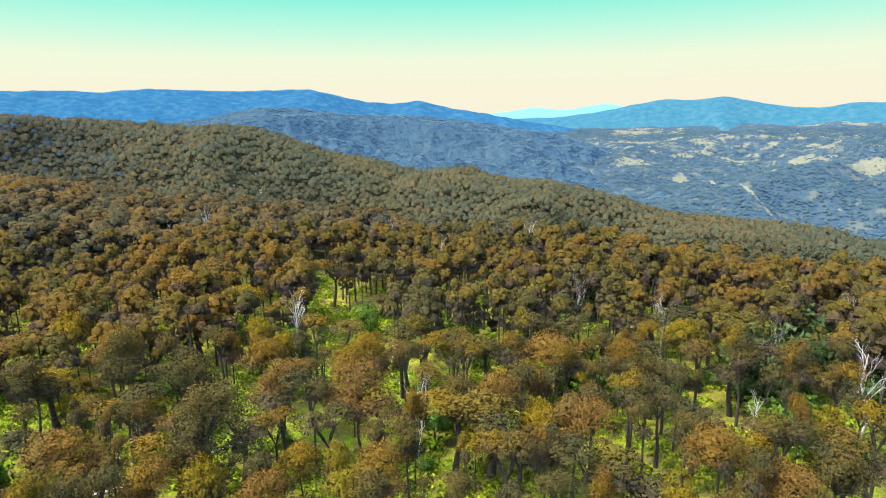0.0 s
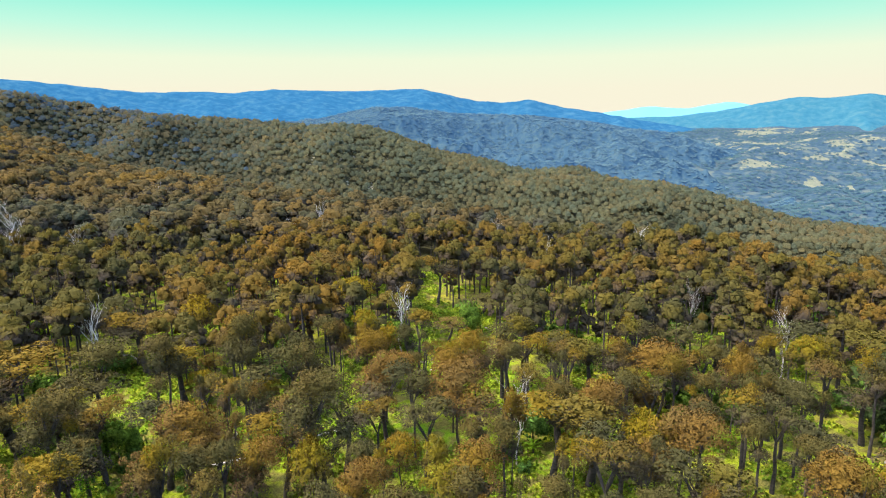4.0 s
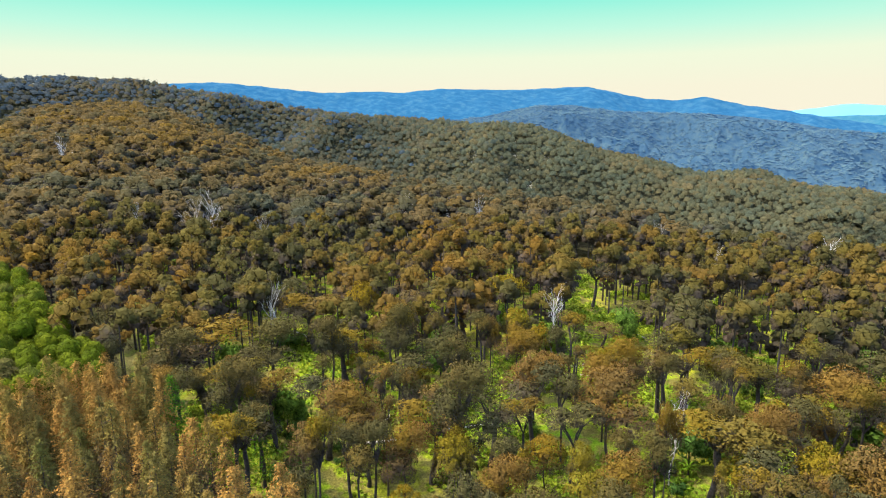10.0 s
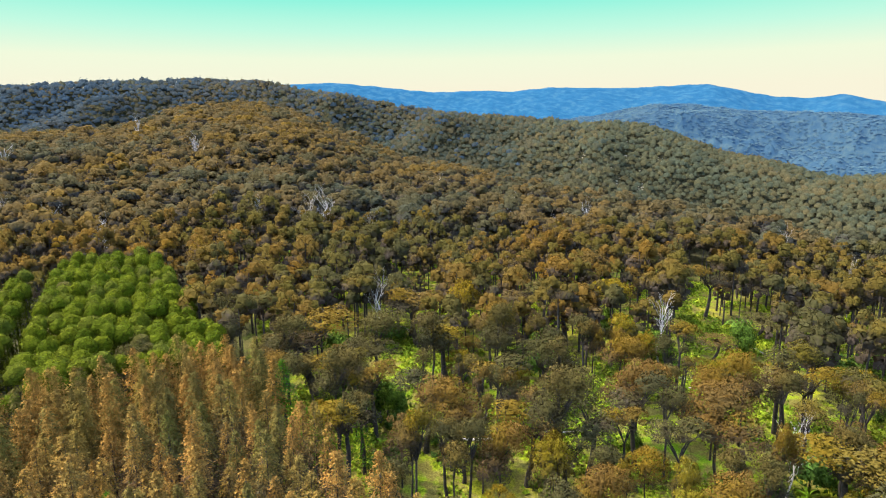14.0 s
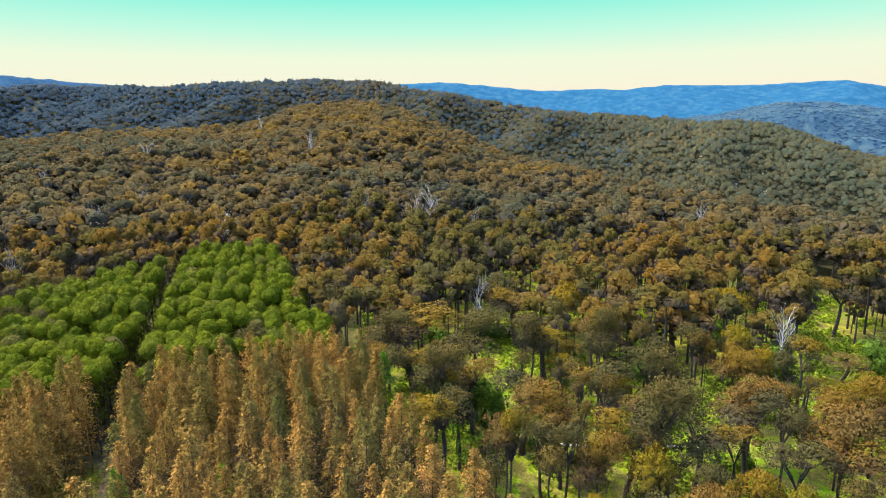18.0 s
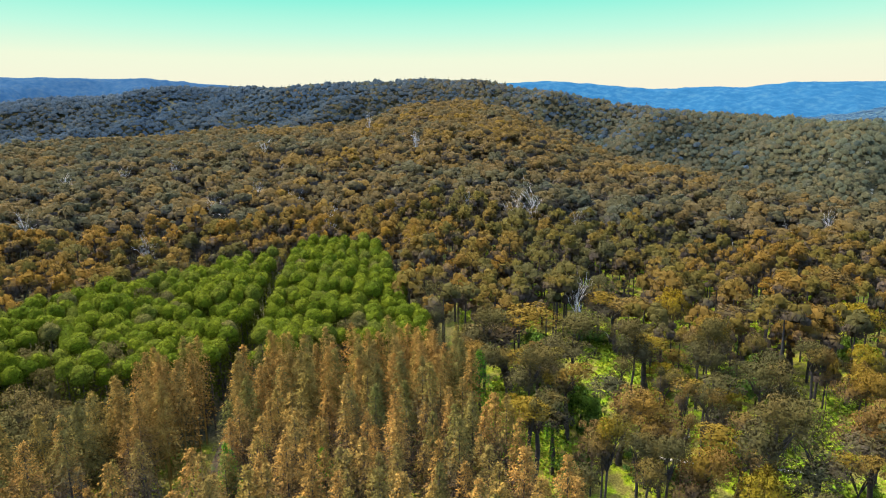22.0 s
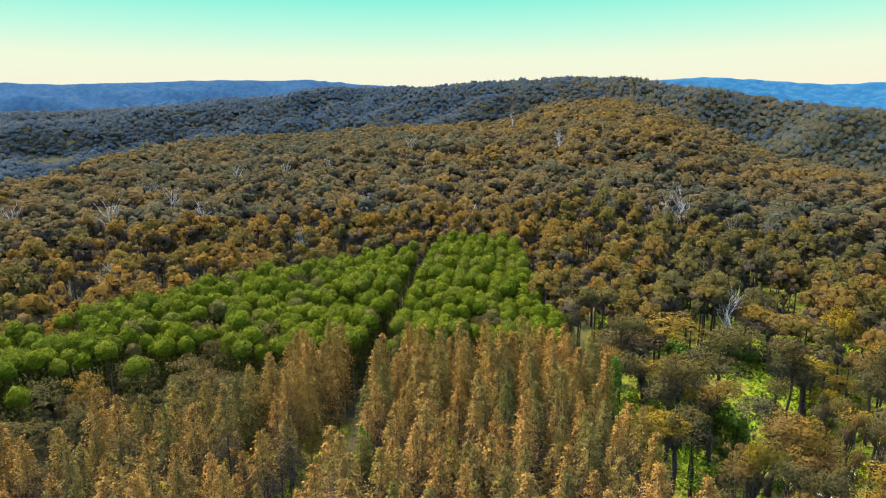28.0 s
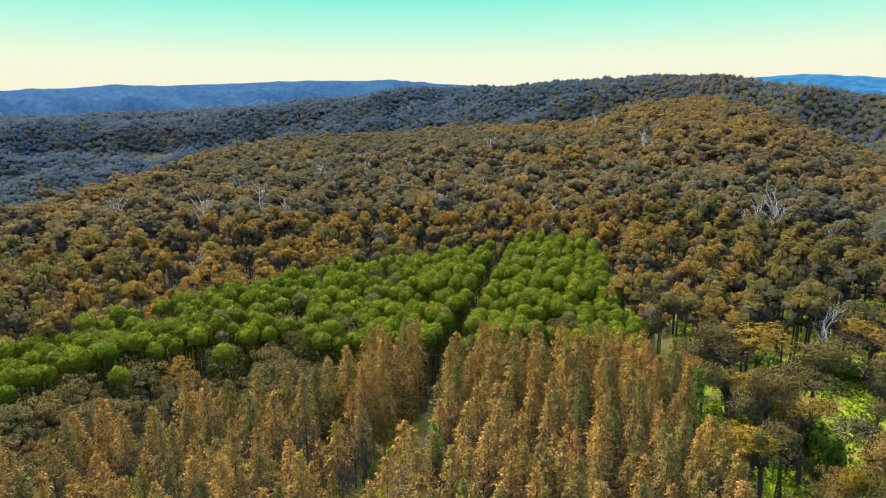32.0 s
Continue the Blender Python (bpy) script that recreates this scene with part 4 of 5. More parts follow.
def tree_stuff(name, x, y, shapes, height, spread, mat, label, least=0.66, follow=False):
    n = len(x)
    broad = rng.uniform(least, 2.0 - least, n)
    sizes = np.stack([spread * broad, height * (0.35 + 0.65 * broad) * rng.uniform(0.84, 1.16, n)], 1)
    stand = on_ground(x, y) - np.array([0, 0, 4.0 if follow else 0.0])     # the slopes are closed by undergrowth
    body = scatter(shapes, stand, rng.uniform(0, 6.283, n), sizes, tones_of(x, y), rng.randint(0, len(shapes), n), lean_of(x, y) if follow else None)
    return stuff(name, body, mat, label, "forest")


def unit(shape, h, s):
    return shape[0] / np.array([s, s, h]), shape[1], shape[2]


def crown_only(seed, h, s, domes, tuft, per, size, sectors, rings, low=0.50):
    """The crown of a gum for the closed forest, of unit height and half width."""
    r = np.random.RandomState(seed)
    return unit(join(dome_crown(r, domes_of(r, h, s, domes, low), tuft, per, size, sectors, rings, 0.75, 0.84)), h, s)


mid_shapes = [crown_only(300 + k, 19.0, 4.6, (1, 2, 2)[k % 3], 1.4, 22, 0.33, 5, 2, 0.46) for k in range(12)]
mid_stems = [unit(tube([(0, 0, -1.0), (0.2, 0.1, 9.0), (0.1, 0.4, 16.0)], [0.36, 0.27, 0.1], 5), 19, 4.5)]
far_x, far_y = gx[NEAR:], gy[NEAR:]
bx, by = jittered(215, 275, 6.8)
bf = ~(in_glade(bx, by) | in_pines(bx, by))
mx, my = np.concatenate([far_x, bx[bf]]), np.concatenate([far_y, by[bf]])
state = rng.get_state()
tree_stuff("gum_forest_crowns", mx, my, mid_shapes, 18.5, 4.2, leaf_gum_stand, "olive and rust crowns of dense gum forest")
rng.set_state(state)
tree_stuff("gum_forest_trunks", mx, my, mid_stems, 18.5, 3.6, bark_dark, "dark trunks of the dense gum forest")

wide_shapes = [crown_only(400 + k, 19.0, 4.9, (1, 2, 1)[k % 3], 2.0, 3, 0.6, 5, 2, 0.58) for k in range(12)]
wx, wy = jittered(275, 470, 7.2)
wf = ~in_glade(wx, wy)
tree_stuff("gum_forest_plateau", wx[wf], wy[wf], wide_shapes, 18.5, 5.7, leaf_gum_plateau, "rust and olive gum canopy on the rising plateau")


def rim_distance(x, y):
    return np.interp(np.degrees(np.arctan2(-x, y)), RIM[:, 0], RIM[:, 1])


hx, hy = jittered(470, 1480, 5.0)
behind = np.hypot(hx, hy) > np.interp(np.degrees(np.arctan2(-hx, hy)), HILL[:, 0], HILL[:, 1]) + 90
behind |= (np.hypot(hx, hy) > 1000) & (rng.uniform(0, 1, len(hx)) < 0.25)
# small rocky clearings on the ridge: (azimuth, distance)
OUTCROPS = [(19.4, 740), (18.0, 775), (18.7, 712), (16.5, 722), (17.9, 815), (21.9, 750), (15.2, 780)]
for a, d in OUTCROPS:
    x, y = at(a, d)
    side, fore = np.radians(np.degrees(np.arctan2(-hx, hy)) - a) * d, np.hypot(hx, hy) - d
    behind |= (side / 4.5) ** 2 + (fore / np.where(fore < 0, 15, 7)) ** 2 < 1
hx, hy = hx[~behind], hy[~behind]
upland = np.hypot(hx, hy) < rim_distance(hx, hy) + 30
rise_shapes = [crown_only(450 + k, 17.0, 4.1, 1, 2.2, 2, 0.8, 5, 2, 0.58) for k in range(9)]
tree_stuff("gum_forest_rise", hx[upland], hy[upland], rise_shapes, 17.0, 5.2, leaf_gum_plateau, "rust-tipped gum canopy along the crest of the plateau")
hx, hy = hx[~upland], hy[~upland]
hill_shapes = [far_tree(np.random.RandomState(500 + k), 0, 0, 1.35, 4) for k in range(12)]
# farther off, more crowns take the haze-blue leaf colour, mixed along the border
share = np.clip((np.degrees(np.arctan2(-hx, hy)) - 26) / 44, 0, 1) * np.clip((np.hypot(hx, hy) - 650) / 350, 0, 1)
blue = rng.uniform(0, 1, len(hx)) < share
slope_shapes = [far_tree(np.random.RandomState(480 + k), 2, 2, 1.1, 5) for k in range(9)]
facing = ~blue & (np.hypot(hx, hy) < 640)
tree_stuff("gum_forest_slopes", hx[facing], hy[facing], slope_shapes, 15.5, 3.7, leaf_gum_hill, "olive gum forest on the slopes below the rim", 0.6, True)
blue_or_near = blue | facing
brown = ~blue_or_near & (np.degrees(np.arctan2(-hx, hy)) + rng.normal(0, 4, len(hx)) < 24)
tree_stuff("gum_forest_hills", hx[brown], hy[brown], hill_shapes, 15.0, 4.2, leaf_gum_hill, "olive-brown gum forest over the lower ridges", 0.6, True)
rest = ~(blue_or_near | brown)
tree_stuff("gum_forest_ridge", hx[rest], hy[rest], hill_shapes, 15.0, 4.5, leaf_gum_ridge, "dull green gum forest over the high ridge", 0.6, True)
tree_stuff("blue_gum_forest", hx[blue], hy[blue], hill_shapes, 15.0, 5.4, leaf_gum_hazed, "gum forest on the far slopes, air haze coloured into its leaves", 0.6, True)

# scattered paddock trees of the valley
n = 34000
a, d = np.radians(rng.uniform(-46, 18, n)), 1450 + 2500 * rng.uniform(0, 1, n) ** 0.8
tx, ty = -d * np.sin(a), d * np.cos(a)
keep = swell(tx, ty, 420, 95) + 0.5 * swell(tx, ty, 130, 96) + rng.normal(0, 0.35, n) > -0.9
keep &= rng.uniform(0, 1, n) > 0.86 * np.clip(1.5 * cleared_land(tx, ty), 0, 1)
tx, ty = tx[keep], ty[keep]
n = len(tx)
dome = [(v[:12], f[:10], m[:12]) for v, f, m in hill_shapes[:4]]
tall = rng.uniform(14, 25, n)
body = scatter(dome, np.stack([tx, ty, valley_height(tx, ty) - 0.54 * tall], 1), rng.uniform(0, 6, n),
               np.stack([tall * rng.uniform(0.28, 0.46, n), tall], 1), rng.uniform(0, 1, n), rng.randint(0, 4, n), np.tile((0.0, 0.0, 1.0), (n, 1)))
fv = np.empty(len(foothills.data.vertices) * 3, np.float32)
foothills.data.vertices.foreach_get("co", fv)
fv = fv.reshape(36, -1, 3)[:34]
n = 30000
i, j = rng.randint(2, 33, n), rng.randint(0, fv.shape[1] - 1, n)
p, q = rng.uniform(0, 1, (n, 1)), rng.uniform(0, 1, (n, 1))
where = (fv[i, j] * (1 - p) + fv[i, j + 1] * p) * (1 - q) + (fv[i + (i < 33), j] * (1 - p) + fv[i + (i < 33), j + 1] * p) * q - (0, 0, 6)
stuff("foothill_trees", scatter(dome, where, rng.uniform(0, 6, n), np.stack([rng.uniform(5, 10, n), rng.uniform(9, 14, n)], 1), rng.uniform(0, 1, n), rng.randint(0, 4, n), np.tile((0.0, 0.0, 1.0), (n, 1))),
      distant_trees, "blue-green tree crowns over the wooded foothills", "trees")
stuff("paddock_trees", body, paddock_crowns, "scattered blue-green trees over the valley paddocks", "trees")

# ---- plantation of dying conifers, in rows along the track ----
u, v = np.meshgrid(np.arange(-40, 40), np.arange(-40, 40))
u, v = u.ravel() * 4.1 + rng.uniform(-1.5, 1.5, u.size), v.ravel() * 4.3 + rng.uniform(-1.4, 1.4, u.size)
cx = LANE[0][0] + u * LANE[1][0] + v * LANE[1][1]
cy = LANE[0][1] + u * LANE[1][1] - v * LANE[1][0]
open_spots = np.array([at(a, d) for a, d, *_ in MARKED])
crowded = np.array([np.min(np.hypot(open_spots[:, 0] - x, open_spots[:, 1] - y)) < 4.6 for x, y in zip(cx, cy)])
ok = in_conifers(cx, cy) & ~crowded & (np.abs(lane_side(cx, cy)) > 4.4) & (rng.uniform(0, 1, cx.size) > 0.06)
cx, cy = cx[ok], cy[ok]
order = np.argsort(np.hypot(cx, cy))
cx, cy = cx[order], cy[order]
conifers, conifer_bodies = [], []
for k in range(10):
    r = np.random.RandomState(600 + k)
    h, s = ((23.0, 2.5), (22.0, 2.8), (23.0, 2.2))[k % 3]
    wood, upper = conifer_shape(r, h, s, 34, 12, 10, 0.26)
    if k < 9:
        conifer_bodies.append(unit(join([wood, upper]), h, s))
    green = k == 9
    root = thing("conifer", "green young conifer among the dying ones" if green else "dying conifer with dry tan needles on a thin dark trunk", "conifer", "" if green else "dying conifers of the plantation")
    part("trunk", leafy("conifer_trunk", wood, bark_pine), root)
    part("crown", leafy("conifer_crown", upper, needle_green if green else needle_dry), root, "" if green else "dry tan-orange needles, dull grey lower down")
    conifers.append(root)
kind = rng.randint(0, 9, len(cx))
kind[:9] = np.arange(9)
done = set()
for i in range(min(300, len(cx))):
    m = Matrix.LocRotScale((cx[i], cy[i], spot(cx[i], cy[i])), Euler((0, 0, rng.uniform(0, 6.283))), Vector((1.04, 1.04, rng.uniform(0.88, 1.06))) * rng.uniform(0.86, 1.10) * (0.94 if lane_side(cx[i], cy[i]) < 0 else 1.0))
    if kind[i] not in done:
        conifers[kind[i]].matrix_basis = m
        done.add(kind[i])
    else:
        copy_thing(conifers[kind[i]], m)
conifers[9].matrix_basis = Matrix.LocRotScale((*at(50.1, 112), 0), None, Vector((1.15, 1.15, 0.95)))
for a, d, s in ((48.2, 104, 0.72), (42.8, 106, 0.7), (75, 92, 0.8), (66, 88, 0.75)):
    copy_thing(conifers[9], Matrix.LocRotScale((*at(a, d), 0), None, Vector((s, s, s))))
cx, cy = cx[300:], cy[300:]
n = len(cx)
if n:
    pick = rng.randint(0, 9, n)
    body = scatter(conifer_bodies, on_ground(cx, cy), rng.uniform(0, 6, n), np.stack([rng.uniform(2.5, 3.1, n), rng.uniform(21, 24.5, n)], 1), rng.uniform(0, 1, n), pick)
    stuff("conifer_stand", body, foliage("dry_needles_of_the_stand", DRY, "tone", mottle=0.9, vary=0.25, contrast=0.3, through_light=0.12),
          "dying tan conifers packed at the back of the plantation", "conifers")

# ---- blocks of green plantation pines ----
u, v = np.meshgrid(np.arange(-60, 60), np.arange(-60, 60))
u, v = (u.ravel() + 0.5 * (v.ravel() % 2)) * 4.0 + rng.uniform(-0.8, 0.8, u.size), v.ravel() * 3.7 + rng.uniform(-0.8, 0.8, u.size)
px = LANE[0][0] + u * LANE[1][0] + v * LANE[1][1]
py = LANE[0][1] + u * LANE[1][1] - v * LANE[1][0]
taken = np.array([np.min(np.hypot(open_spots[:, 0] - x, open_spots[:, 1] - y) - wide0) < 1.2 for x, y in zip(px, py)])
ok = in_pines(px, py) & ~taken & (np.abs(lane_side(px, py)) > 3.2)
px, py = px[ok], py[ok]
order = np.argsort(np.hypot(px, py))
px, py = px[order], py[order]
pines, pine_bodies = [], []
for k in range(6):
    r = np.random.RandomState(700 + k)
    wood, crown = pine_shape(r, 21, 2.75, 220, 0.17)
    pine_bodies.append(unit(join([wood, crown]), 21, 2.75))
    root = thing("pine_tree", "bright green round-headed plantation pine in a dense block", "pine", "green pines of the plantation")
    part("trunk", leafy("pine_trunk", wood, bark_pine), root)
    part("crown", leafy("pine_crown", crown, leaf_pine), root)
    pines.append(root)
for i in range(min(300, len(px))):
    m = Matrix.LocRotScale((px[i], py[i], spot(px[i], py[i])), Euler((0, 0, rng.uniform(0, 6.283))), Vector((rng.uniform(0.88, 1.12), rng.uniform(0.88, 1.12), 0.98)) * rng.uniform(0.90, 1.06))
    if i < 6:
        pines[i].matrix_basis = m
    else:
        copy_thing(pines[i % 6], m)
px, py = px[300:], py[300:]
n = len(px)
body = scatter(pine_bodies, on_ground(px, py), rng.uniform(0, 6.283, n), np.stack([rng.uniform(2.3, 3.0, n), rng.uniform(18.8, 21.8, n)], 1), rng.uniform(0, 1, n), rng.randint(0, 6, n))
stuff("pine_stand", body, foliage("needles_of_the_pine_stand", PINE, "tone", mottle=0.6, vary=0.3, contrast=0.3, through_light=0.12),
      "bright green round-headed pines packed in the plantation block", "pines")


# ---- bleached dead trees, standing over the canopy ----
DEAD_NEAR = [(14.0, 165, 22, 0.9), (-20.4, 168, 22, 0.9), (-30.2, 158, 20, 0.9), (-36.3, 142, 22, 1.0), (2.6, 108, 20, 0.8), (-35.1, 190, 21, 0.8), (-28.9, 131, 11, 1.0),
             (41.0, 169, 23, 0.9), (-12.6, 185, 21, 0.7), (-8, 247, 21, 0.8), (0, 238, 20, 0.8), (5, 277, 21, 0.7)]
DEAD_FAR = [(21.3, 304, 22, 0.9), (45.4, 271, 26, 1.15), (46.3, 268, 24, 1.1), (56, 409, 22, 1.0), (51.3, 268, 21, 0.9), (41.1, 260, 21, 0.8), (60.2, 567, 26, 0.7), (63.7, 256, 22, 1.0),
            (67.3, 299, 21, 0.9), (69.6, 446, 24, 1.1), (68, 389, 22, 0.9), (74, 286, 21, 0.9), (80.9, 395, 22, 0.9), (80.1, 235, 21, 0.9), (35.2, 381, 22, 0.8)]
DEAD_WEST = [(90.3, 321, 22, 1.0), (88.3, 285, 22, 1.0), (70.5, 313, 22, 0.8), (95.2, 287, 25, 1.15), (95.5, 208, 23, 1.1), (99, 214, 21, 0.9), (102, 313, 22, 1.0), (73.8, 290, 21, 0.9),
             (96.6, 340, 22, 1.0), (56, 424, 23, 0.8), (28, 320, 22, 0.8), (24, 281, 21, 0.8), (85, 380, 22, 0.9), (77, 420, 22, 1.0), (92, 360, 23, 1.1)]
dead = []
for k in range(6):
    body = dead_shape(np.random.RandomState(800 + k), 20.0, 0.95 + 0.12 * (k % 3))
    grey = k % 3 == 2
    wood = dead_grey if grey else dead_wood
    root = thing("dead_tree", "grey leafless dead gum tree among living crowns" if grey else "bleached white dead gum tree with bare branches", "dead tree", "dead trees in the forest")
    for j, limb in enumerate(body):
        part("branch" if j else "trunk", leafy("dead_branch" if j else "dead_trunk", limb, wood), root)
    dead.append(root)
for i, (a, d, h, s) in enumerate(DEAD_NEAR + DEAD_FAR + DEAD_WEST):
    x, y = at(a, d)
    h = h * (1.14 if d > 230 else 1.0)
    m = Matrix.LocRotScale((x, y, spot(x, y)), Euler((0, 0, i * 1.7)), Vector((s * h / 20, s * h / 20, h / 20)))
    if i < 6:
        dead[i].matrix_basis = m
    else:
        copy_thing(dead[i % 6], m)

# broken dark snags in the glades
snag = tagged(new("snag", leafy("snag", tube(bend((0, 0, -0.5), (0.3, 0.1, 9), np.random.RandomState(9), 0.1, 6), [0.34, 0.3, 0.27, 0.24, 0.22, 0.12], 7), bark_dark)),
              "broken dark trunk standing bare in a grassy glade", "snag", "broken trunks")
for i, (a, d, h) in enumerate(((12.0, 143, 1.0), (13.4, 168, 0.9), (9.0, 205, 1.0), (24.5, 175, 0.8), (-21, 160, 0.8), (36, 172, 0.7))):
    m = Matrix.LocRotScale((*at(a, d), 0), Euler((0, 0, i * 2.0)), Vector((1, 1, h)))
    if i:
        copy_thing(snag, m)
    else:
        snag.matrix_basis = m

# fallen logs
lr = np.random.RandomState(12)
log = thing("fallen_log", "grey fallen log lying in the grass", "log", "fallen logs")
part("trunk", leafy("log_trunk", tube(bend((-5, 0, 0.35), (5, 0.4, 0.30), lr, 0.12, 7), [0.28, 0.27, 0.26, 0.24, 0.20, 0.17, 0.08], 8), dead_grey), log)
for a, b, r in (((3.0, 0.2, 0.35), (4.6, 1.7, 0.8), 0.14), ((-1.0, 0, 0.4), (0.2, -1.3, 0.7), 0.12)):
    part("branch", leafy("log_branch", tube([a, b], [r, 0.3 * r], 5), dead_grey), log)
for i, (a, d, t, s) in enumerate(((31.0, 124, 1.5, 1.2), (30.2, 117, 0.6, 0.9), (-19.5, 174, 0.9, 1.2), (-20.3, 168, 2.6, 0.8), (12.8, 158, 0.1, 0.9), (12.0, 152, 0.25, 0.7), (24.0, 160, 0.4, 1.0),
                                  (38.0, 183, 2.7, 1.0), (22.0, 122, 0.6, 0.9), (35.0, 190, 0.7, 0.9), (42.5, 152, 1.4, 0.8), (-14, 150, 2.0, 0.7), (6.5, 188, 2.4, 0.8))):
    x, y = at(a, d)
    m = Matrix.LocRotScale((x, y, spot(x, y)), Euler((0, 0, t)), Vector((s, s, s)))
    if i:
        copy_thing(log, m)
    else:
        log.matrix_basis = m

# ---- bracken in the glades and under the open stand ----
br = np.random.RandomState(21)
n = 52000
a, d = br.uniform(-42, 52, n), np.sqrt(br.uniform(70 ** 2, 260 ** 2, n))
x, y = -d * np.sin(np.radians(a)), d * np.cos(np.radians(a))
thick = swell(x, y, 45, 31) + 0.6 * swell(x, y, 14, 32) + br.normal(0, 0.3, n)
ok = (thick > 0.25 - 0.35 * in_glade(x, y)) & ~in_conifers(x, y)
x, y = x[ok][:15000], y[ok][:15000]
n = len(x)
tufts = [clump((0, 0, 0.1), (1, 1, 0.55), 12, 0.42, np.random.RandomState(900 + k), 0.0, 0.8) for k in range(5)]
stuff("bracken", scatter(tufts, on_ground(x, y), br.uniform(0, 6, n), np.stack([br.uniform(0.7, 1.7, n)] * 2, 1), br.uniform(0, 1, n), br.randint(0, 5, n)),
      leaf_bush, "bright green bracken and regrowth on the forest floor", "bracken")

# ---- green understorey shrubs ----
shrubs = []
for k in range(4):
    r = np.random.RandomState(950 + k)
    pieces = []
    for j in range(7):
        c = np.array([r.uniform(-1.4, 1.4), r.uniform(-1.4, 1.4), r.uniform(1.0, 2.8)])
        q = np.array([1.0, 1.0, 0.9]) * r.uniform(0.8, 1.2)
        pieces += [thicket(c, q * 0.6, (0, 0, 1.0), r), clump(c, q, 110, 0.22, r, -0.8, 0.7, (0, 0, 1.0))]
    root = thing("shrub", "leafy green understorey shrub between the gum trees", "shrub", "green shrubs")
    part("stem", leafy("shrub_stem", tube([(0, 0, -0.3), (0.1, 0, 1.6)], [0.12, 0.05], 5), bark_dark), root)
    part("foliage", leafy("shrub_foliage", join(pieces), leaf_shrub), root)
    shrubs.append(root)
sr = np.random.RandomState(33)
for i in range(90):
    if i < 45:
        a, d = sr.uniform(-38, -10), sr.uniform(125, 205)
    else:
        a, d = sr.uniform(-10, 48), sr.uniform(100, 215)
    x, y = at(a, d)
    s = sr.uniform(0.7, 1.9)
    m = Matrix.LocRotScale((x, y, spot(x, y)), Euler((0, 0, sr.uniform(0, 6))), Vector((s, s, s)))
    if i < 4:
        shrubs[i].matrix_basis = m
    elif not in_conifers(np.array([x]), np.array([y]))[0]:
        copy_thing(shrubs[i % 4], m)

# tall shrubs in the gullies and one in the glade: (azimuth, distance, size)
wattle = thing("shrub", "tall blue-green shrub in a gully between gum trees", "shrub", "blue-green shrubs")
for o in shrubs[1].children:
    body = o.data.copy()
    if "foliage" in o.name:
        body.materials[0] = leaf_wattle
    part(o.name.split(".")[0], body, wattle)
for i, (a, d, s) in enumerate(((-27.1, 153, 2.2), (-28.9, 159, 2.4), (-30.2, 150, 1.9), (-32.6, 186, 2.1), (-35.0, 168, 1.8), (-36.4, 176, 1.8), (-13.2, 215, 1.8), (-14.8, 203, 1.8), (-29.6, 147, 1.7))):
    x, y = at(a, d)
    m = Matrix.LocRotScale((x, y, spot(x, y)), Euler((0, 0, i * 1.3)), Vector((s, s, s)))
    if i:
        copy_thing(wattle, m)
    else:
        wattle.matrix_basis = m
for i, (a, d, s) in enumerate(((7.7, 182, 1.9), (-3.6, 152, 1.6), (1.0, 116, 1.1), (4.2, 110, 1.0), (40.2, 126, 1.7), (39.4, 122, 1.5))):
    x, y = at(a, d)
    copy_thing(shrubs[i % 4], Matrix.LocRotScale((x, y, spot(x, y)), Euler((0, 0, i * 1.9)), Vector((s, s, 1.25 * s))))

# ---- tree ferns in the damp ground below the stand ----
fr = np.random.RandomState(57)
q = np.linspace(0, 1, 15)[:, None]
rib = np.concatenate([2.3 * q, 0 * q, 0.9 * np.sin(2.2 * q) - 0.55 * q ** 2], 1)
pinnae = np.repeat(rib[1:], 2, 0)
out = np.tile(np.array([[0.35, 1.0, -0.2], [0.35, -1.0, -0.2]]), (14, 1))
long = np.repeat(np.sin(np.pi * np.clip(q[1:, 0] * 0.92 + 0.06, 0, 1)) ** 0.6, 2)
blade = np.stack([pinnae - (0.07, 0, 0), pinnae + (0.07, 0, 0), pinnae + 0.55 * long[:, None] * out], 1).reshape(-1, 3)
frond_mesh = leafy("fern_frond", join([(blade, np.arange(84).reshape(-1, 3), np.tile([[0, 0, 1.0]], (84, 1))), tube(rib, 0.03 - 0.024 * q[:, 0], 3)]), fern_frond)
fern = thing("tree_fern", "bright green tree fern with arching fronds on a short dark trunk", "fern", "tree ferns")
part("trunk", leafy("fern_trunk", tube([(0, 0, -0.3), (0.05, 0, 0.9), (0, 0, 1.8)], [0.2, 0.17, 0.15], 7), bark_dark), fern)
for k in range(15):
    part("frond", frond_mesh, fern).matrix_basis = Matrix.LocRotScale((0, 0, 1.75), Euler((0, -0.55 * (k % 3) / 2, k * 0.419 + fr.uniform(-0.1, 0.1))), Vector((1, 1, 1)) * fr.uniform(0.85, 1.1))
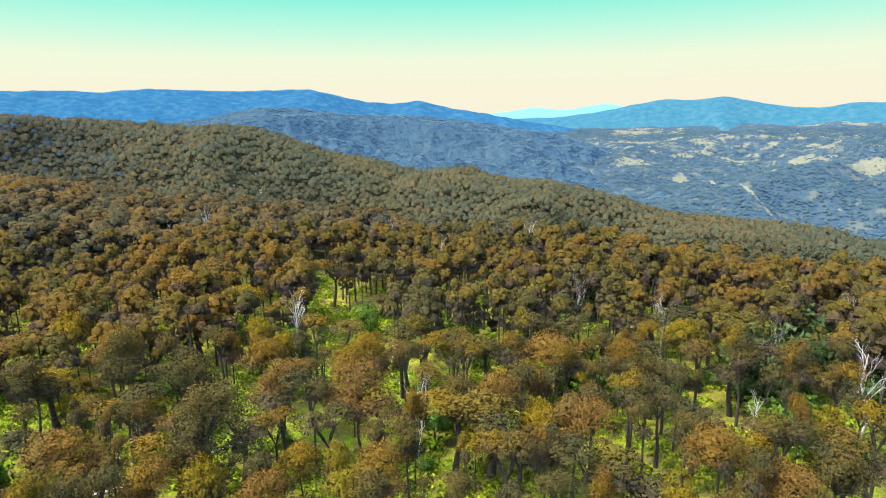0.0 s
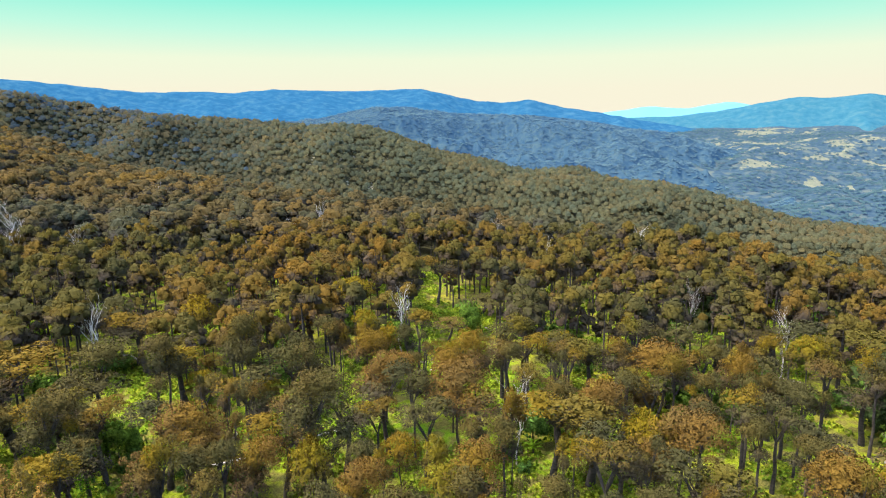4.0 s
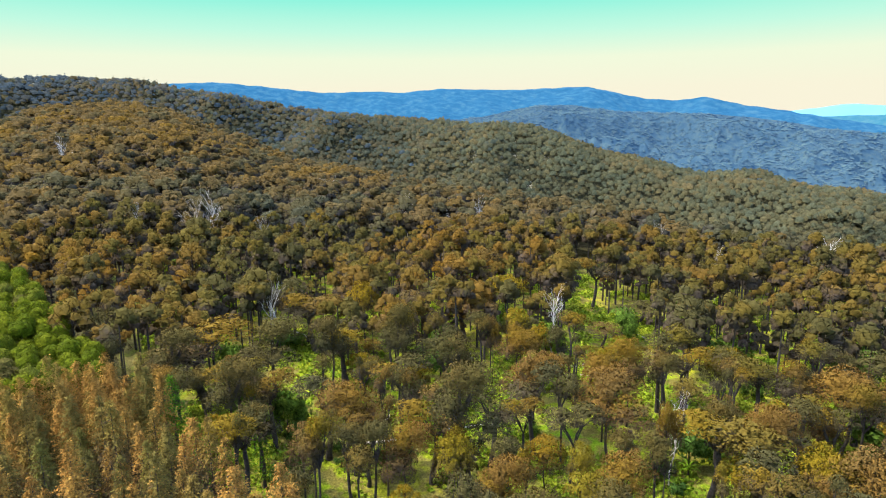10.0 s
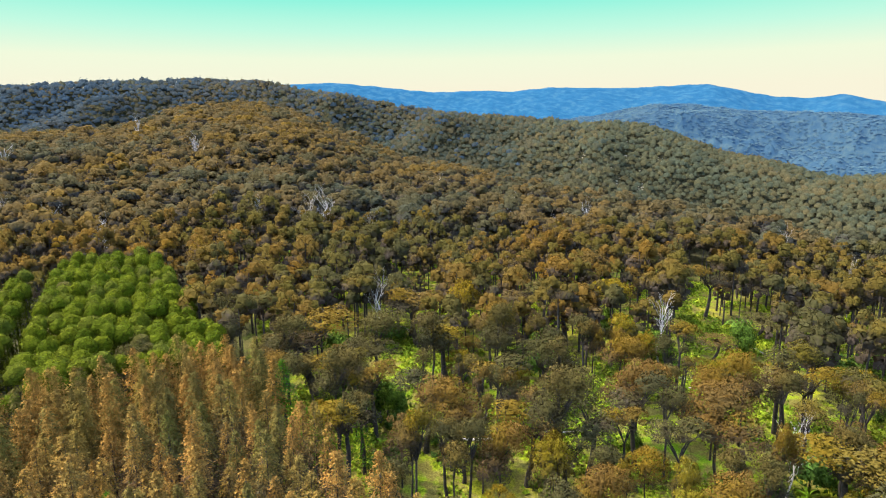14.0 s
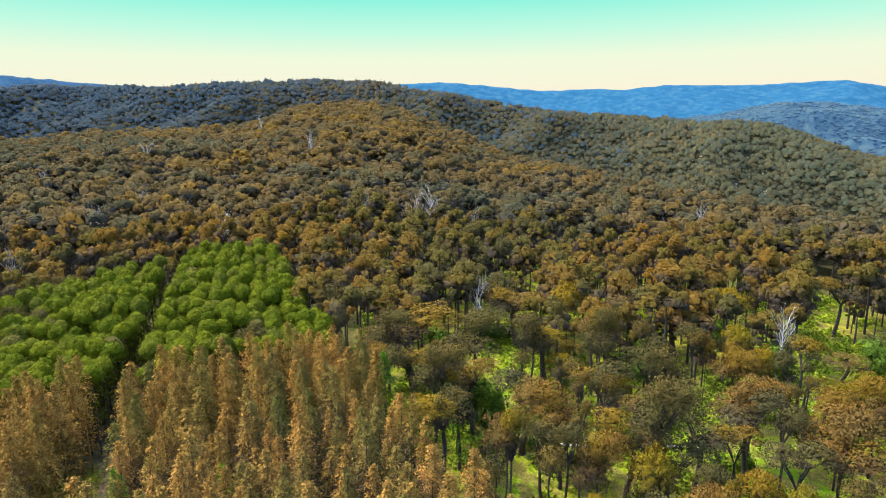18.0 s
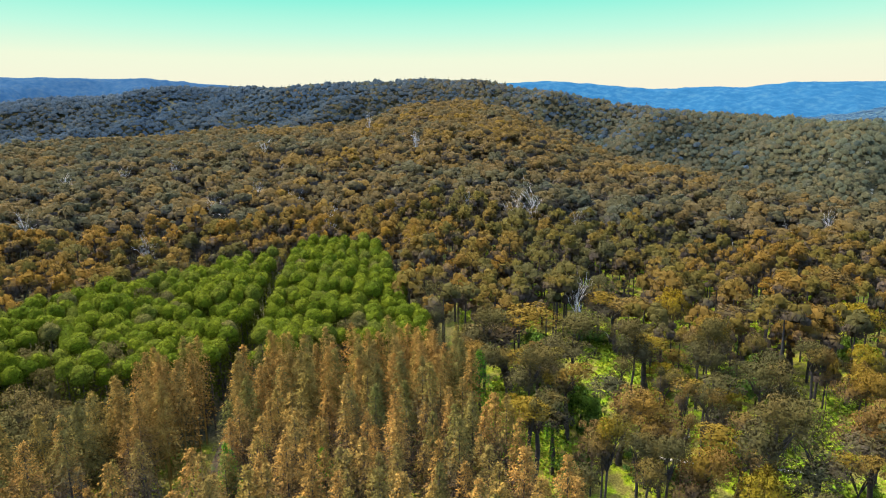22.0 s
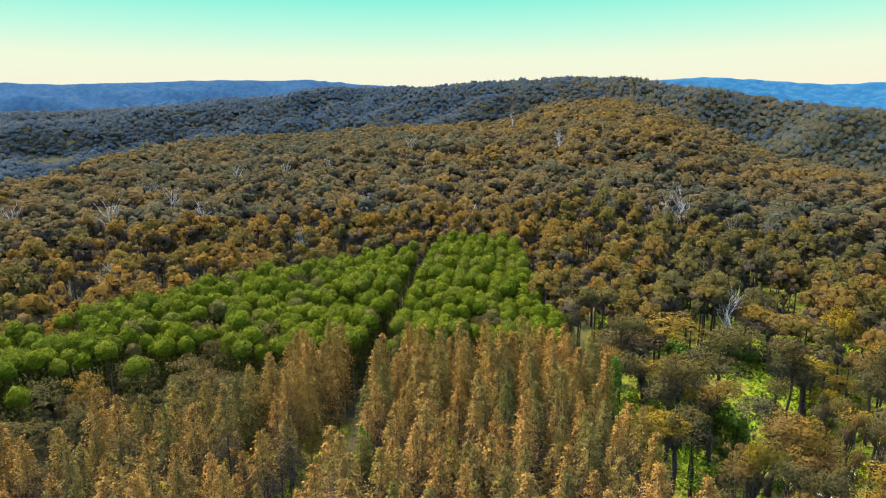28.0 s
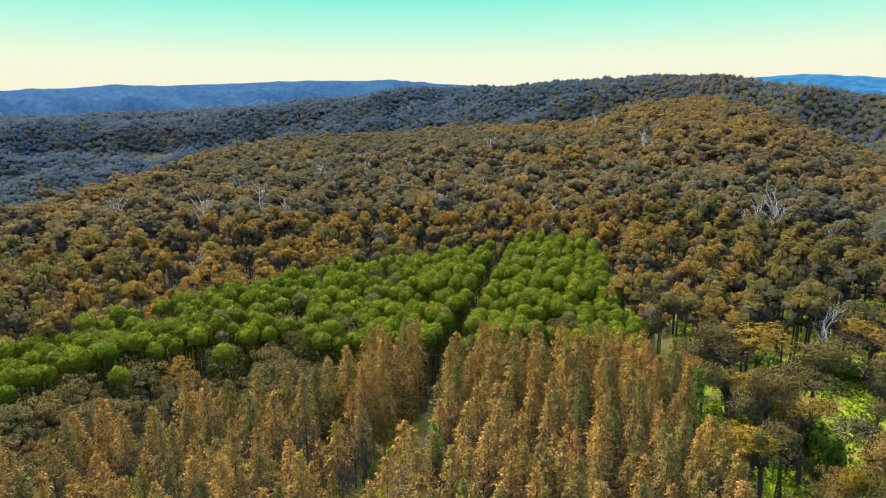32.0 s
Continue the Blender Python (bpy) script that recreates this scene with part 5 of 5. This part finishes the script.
for i, (a, d, s) in enumerate(((1.0, 112, 1.0), (3.1, 111, 0.9), (2.0, 107, 0.8))):
    x, y = at(a, d)
    m = Matrix.LocRotScale((x, y, spot(x, y)), Euler((0, 0, i * 0.9)), Vector((s, s, s)))
    if i:
        copy_thing(fern, m)
    else:
        fern.matrix_basis = m

# ---- dirt track between the plantation blocks ----
s = np.linspace(-30, 190, 60)
side = np.linspace(-2.2, 2.2, 5)
S, W = np.meshgrid(s, side, indexing="ij")
TX = LANE[0][0] + S * LANE[1][0] + W * LANE[1][1] + 0.5 * swell(S, 0 * S, 40, 61)
TY = LANE[0][1] + S * LANE[1][1] - W * LANE[1][0]
dirt, nodes, links, b = material("red_dirt", 1.0)
dn = grain(nodes, links, 1.5, 5.0, "World")
dr = ramp(nodes, [(0.35, (0.085, 0.052, 0.030)), (0.5, (0.12, 0.085, 0.042)), (0.62, (0.11, 0.125, 0.030))])
links.new(dn.outputs["Fac"], dr.inputs[0])
links.new(dr.outputs[0], b.inputs["Base Color"])
tagged(new("track", mesh_of("track", np.stack([TX, TY, ground_height(TX, TY) + 0.12], -1).reshape(-1, 3), sheet_faces(len(s), len(side)), dirt, smooth=True)),
       "reddish dirt track between the plantation rows", "track", kind="structure")


# ---- pale rock outcrops among the trees of the ridge ----
orr = np.random.RandomState(44)
pieces = []
for a, d in OUTCROPS:
    for _ in range(10):
        x, y = at(a + orr.normal(0, 0.3), d + orr.normal(2, 9))
        pieces.append(lump((x, y, spot(x, y) + 0.3), orr.uniform(0.6, 1.7, 3), orr))
rock, nodes, links, b = material("pale_weathered_rock", 0.95)
rn = grain(nodes, links, 1.2, 5.0, "World")
rr = ramp(nodes, [(0.35, (0.13, 0.12, 0.08)), (0.65, (0.25, 0.23, 0.17))])
links.new(rn.outputs["Fac"], rr.inputs[0])
links.new(rr.outputs[0], b.inputs["Base Color"])
V, F, N = join(pieces)
tagged(new("rock_outcrops", mesh_of("rock_outcrops", V, F, rock)), "pale boulders in small clearings on the wooded ridge", "rocks", kind="stuff")
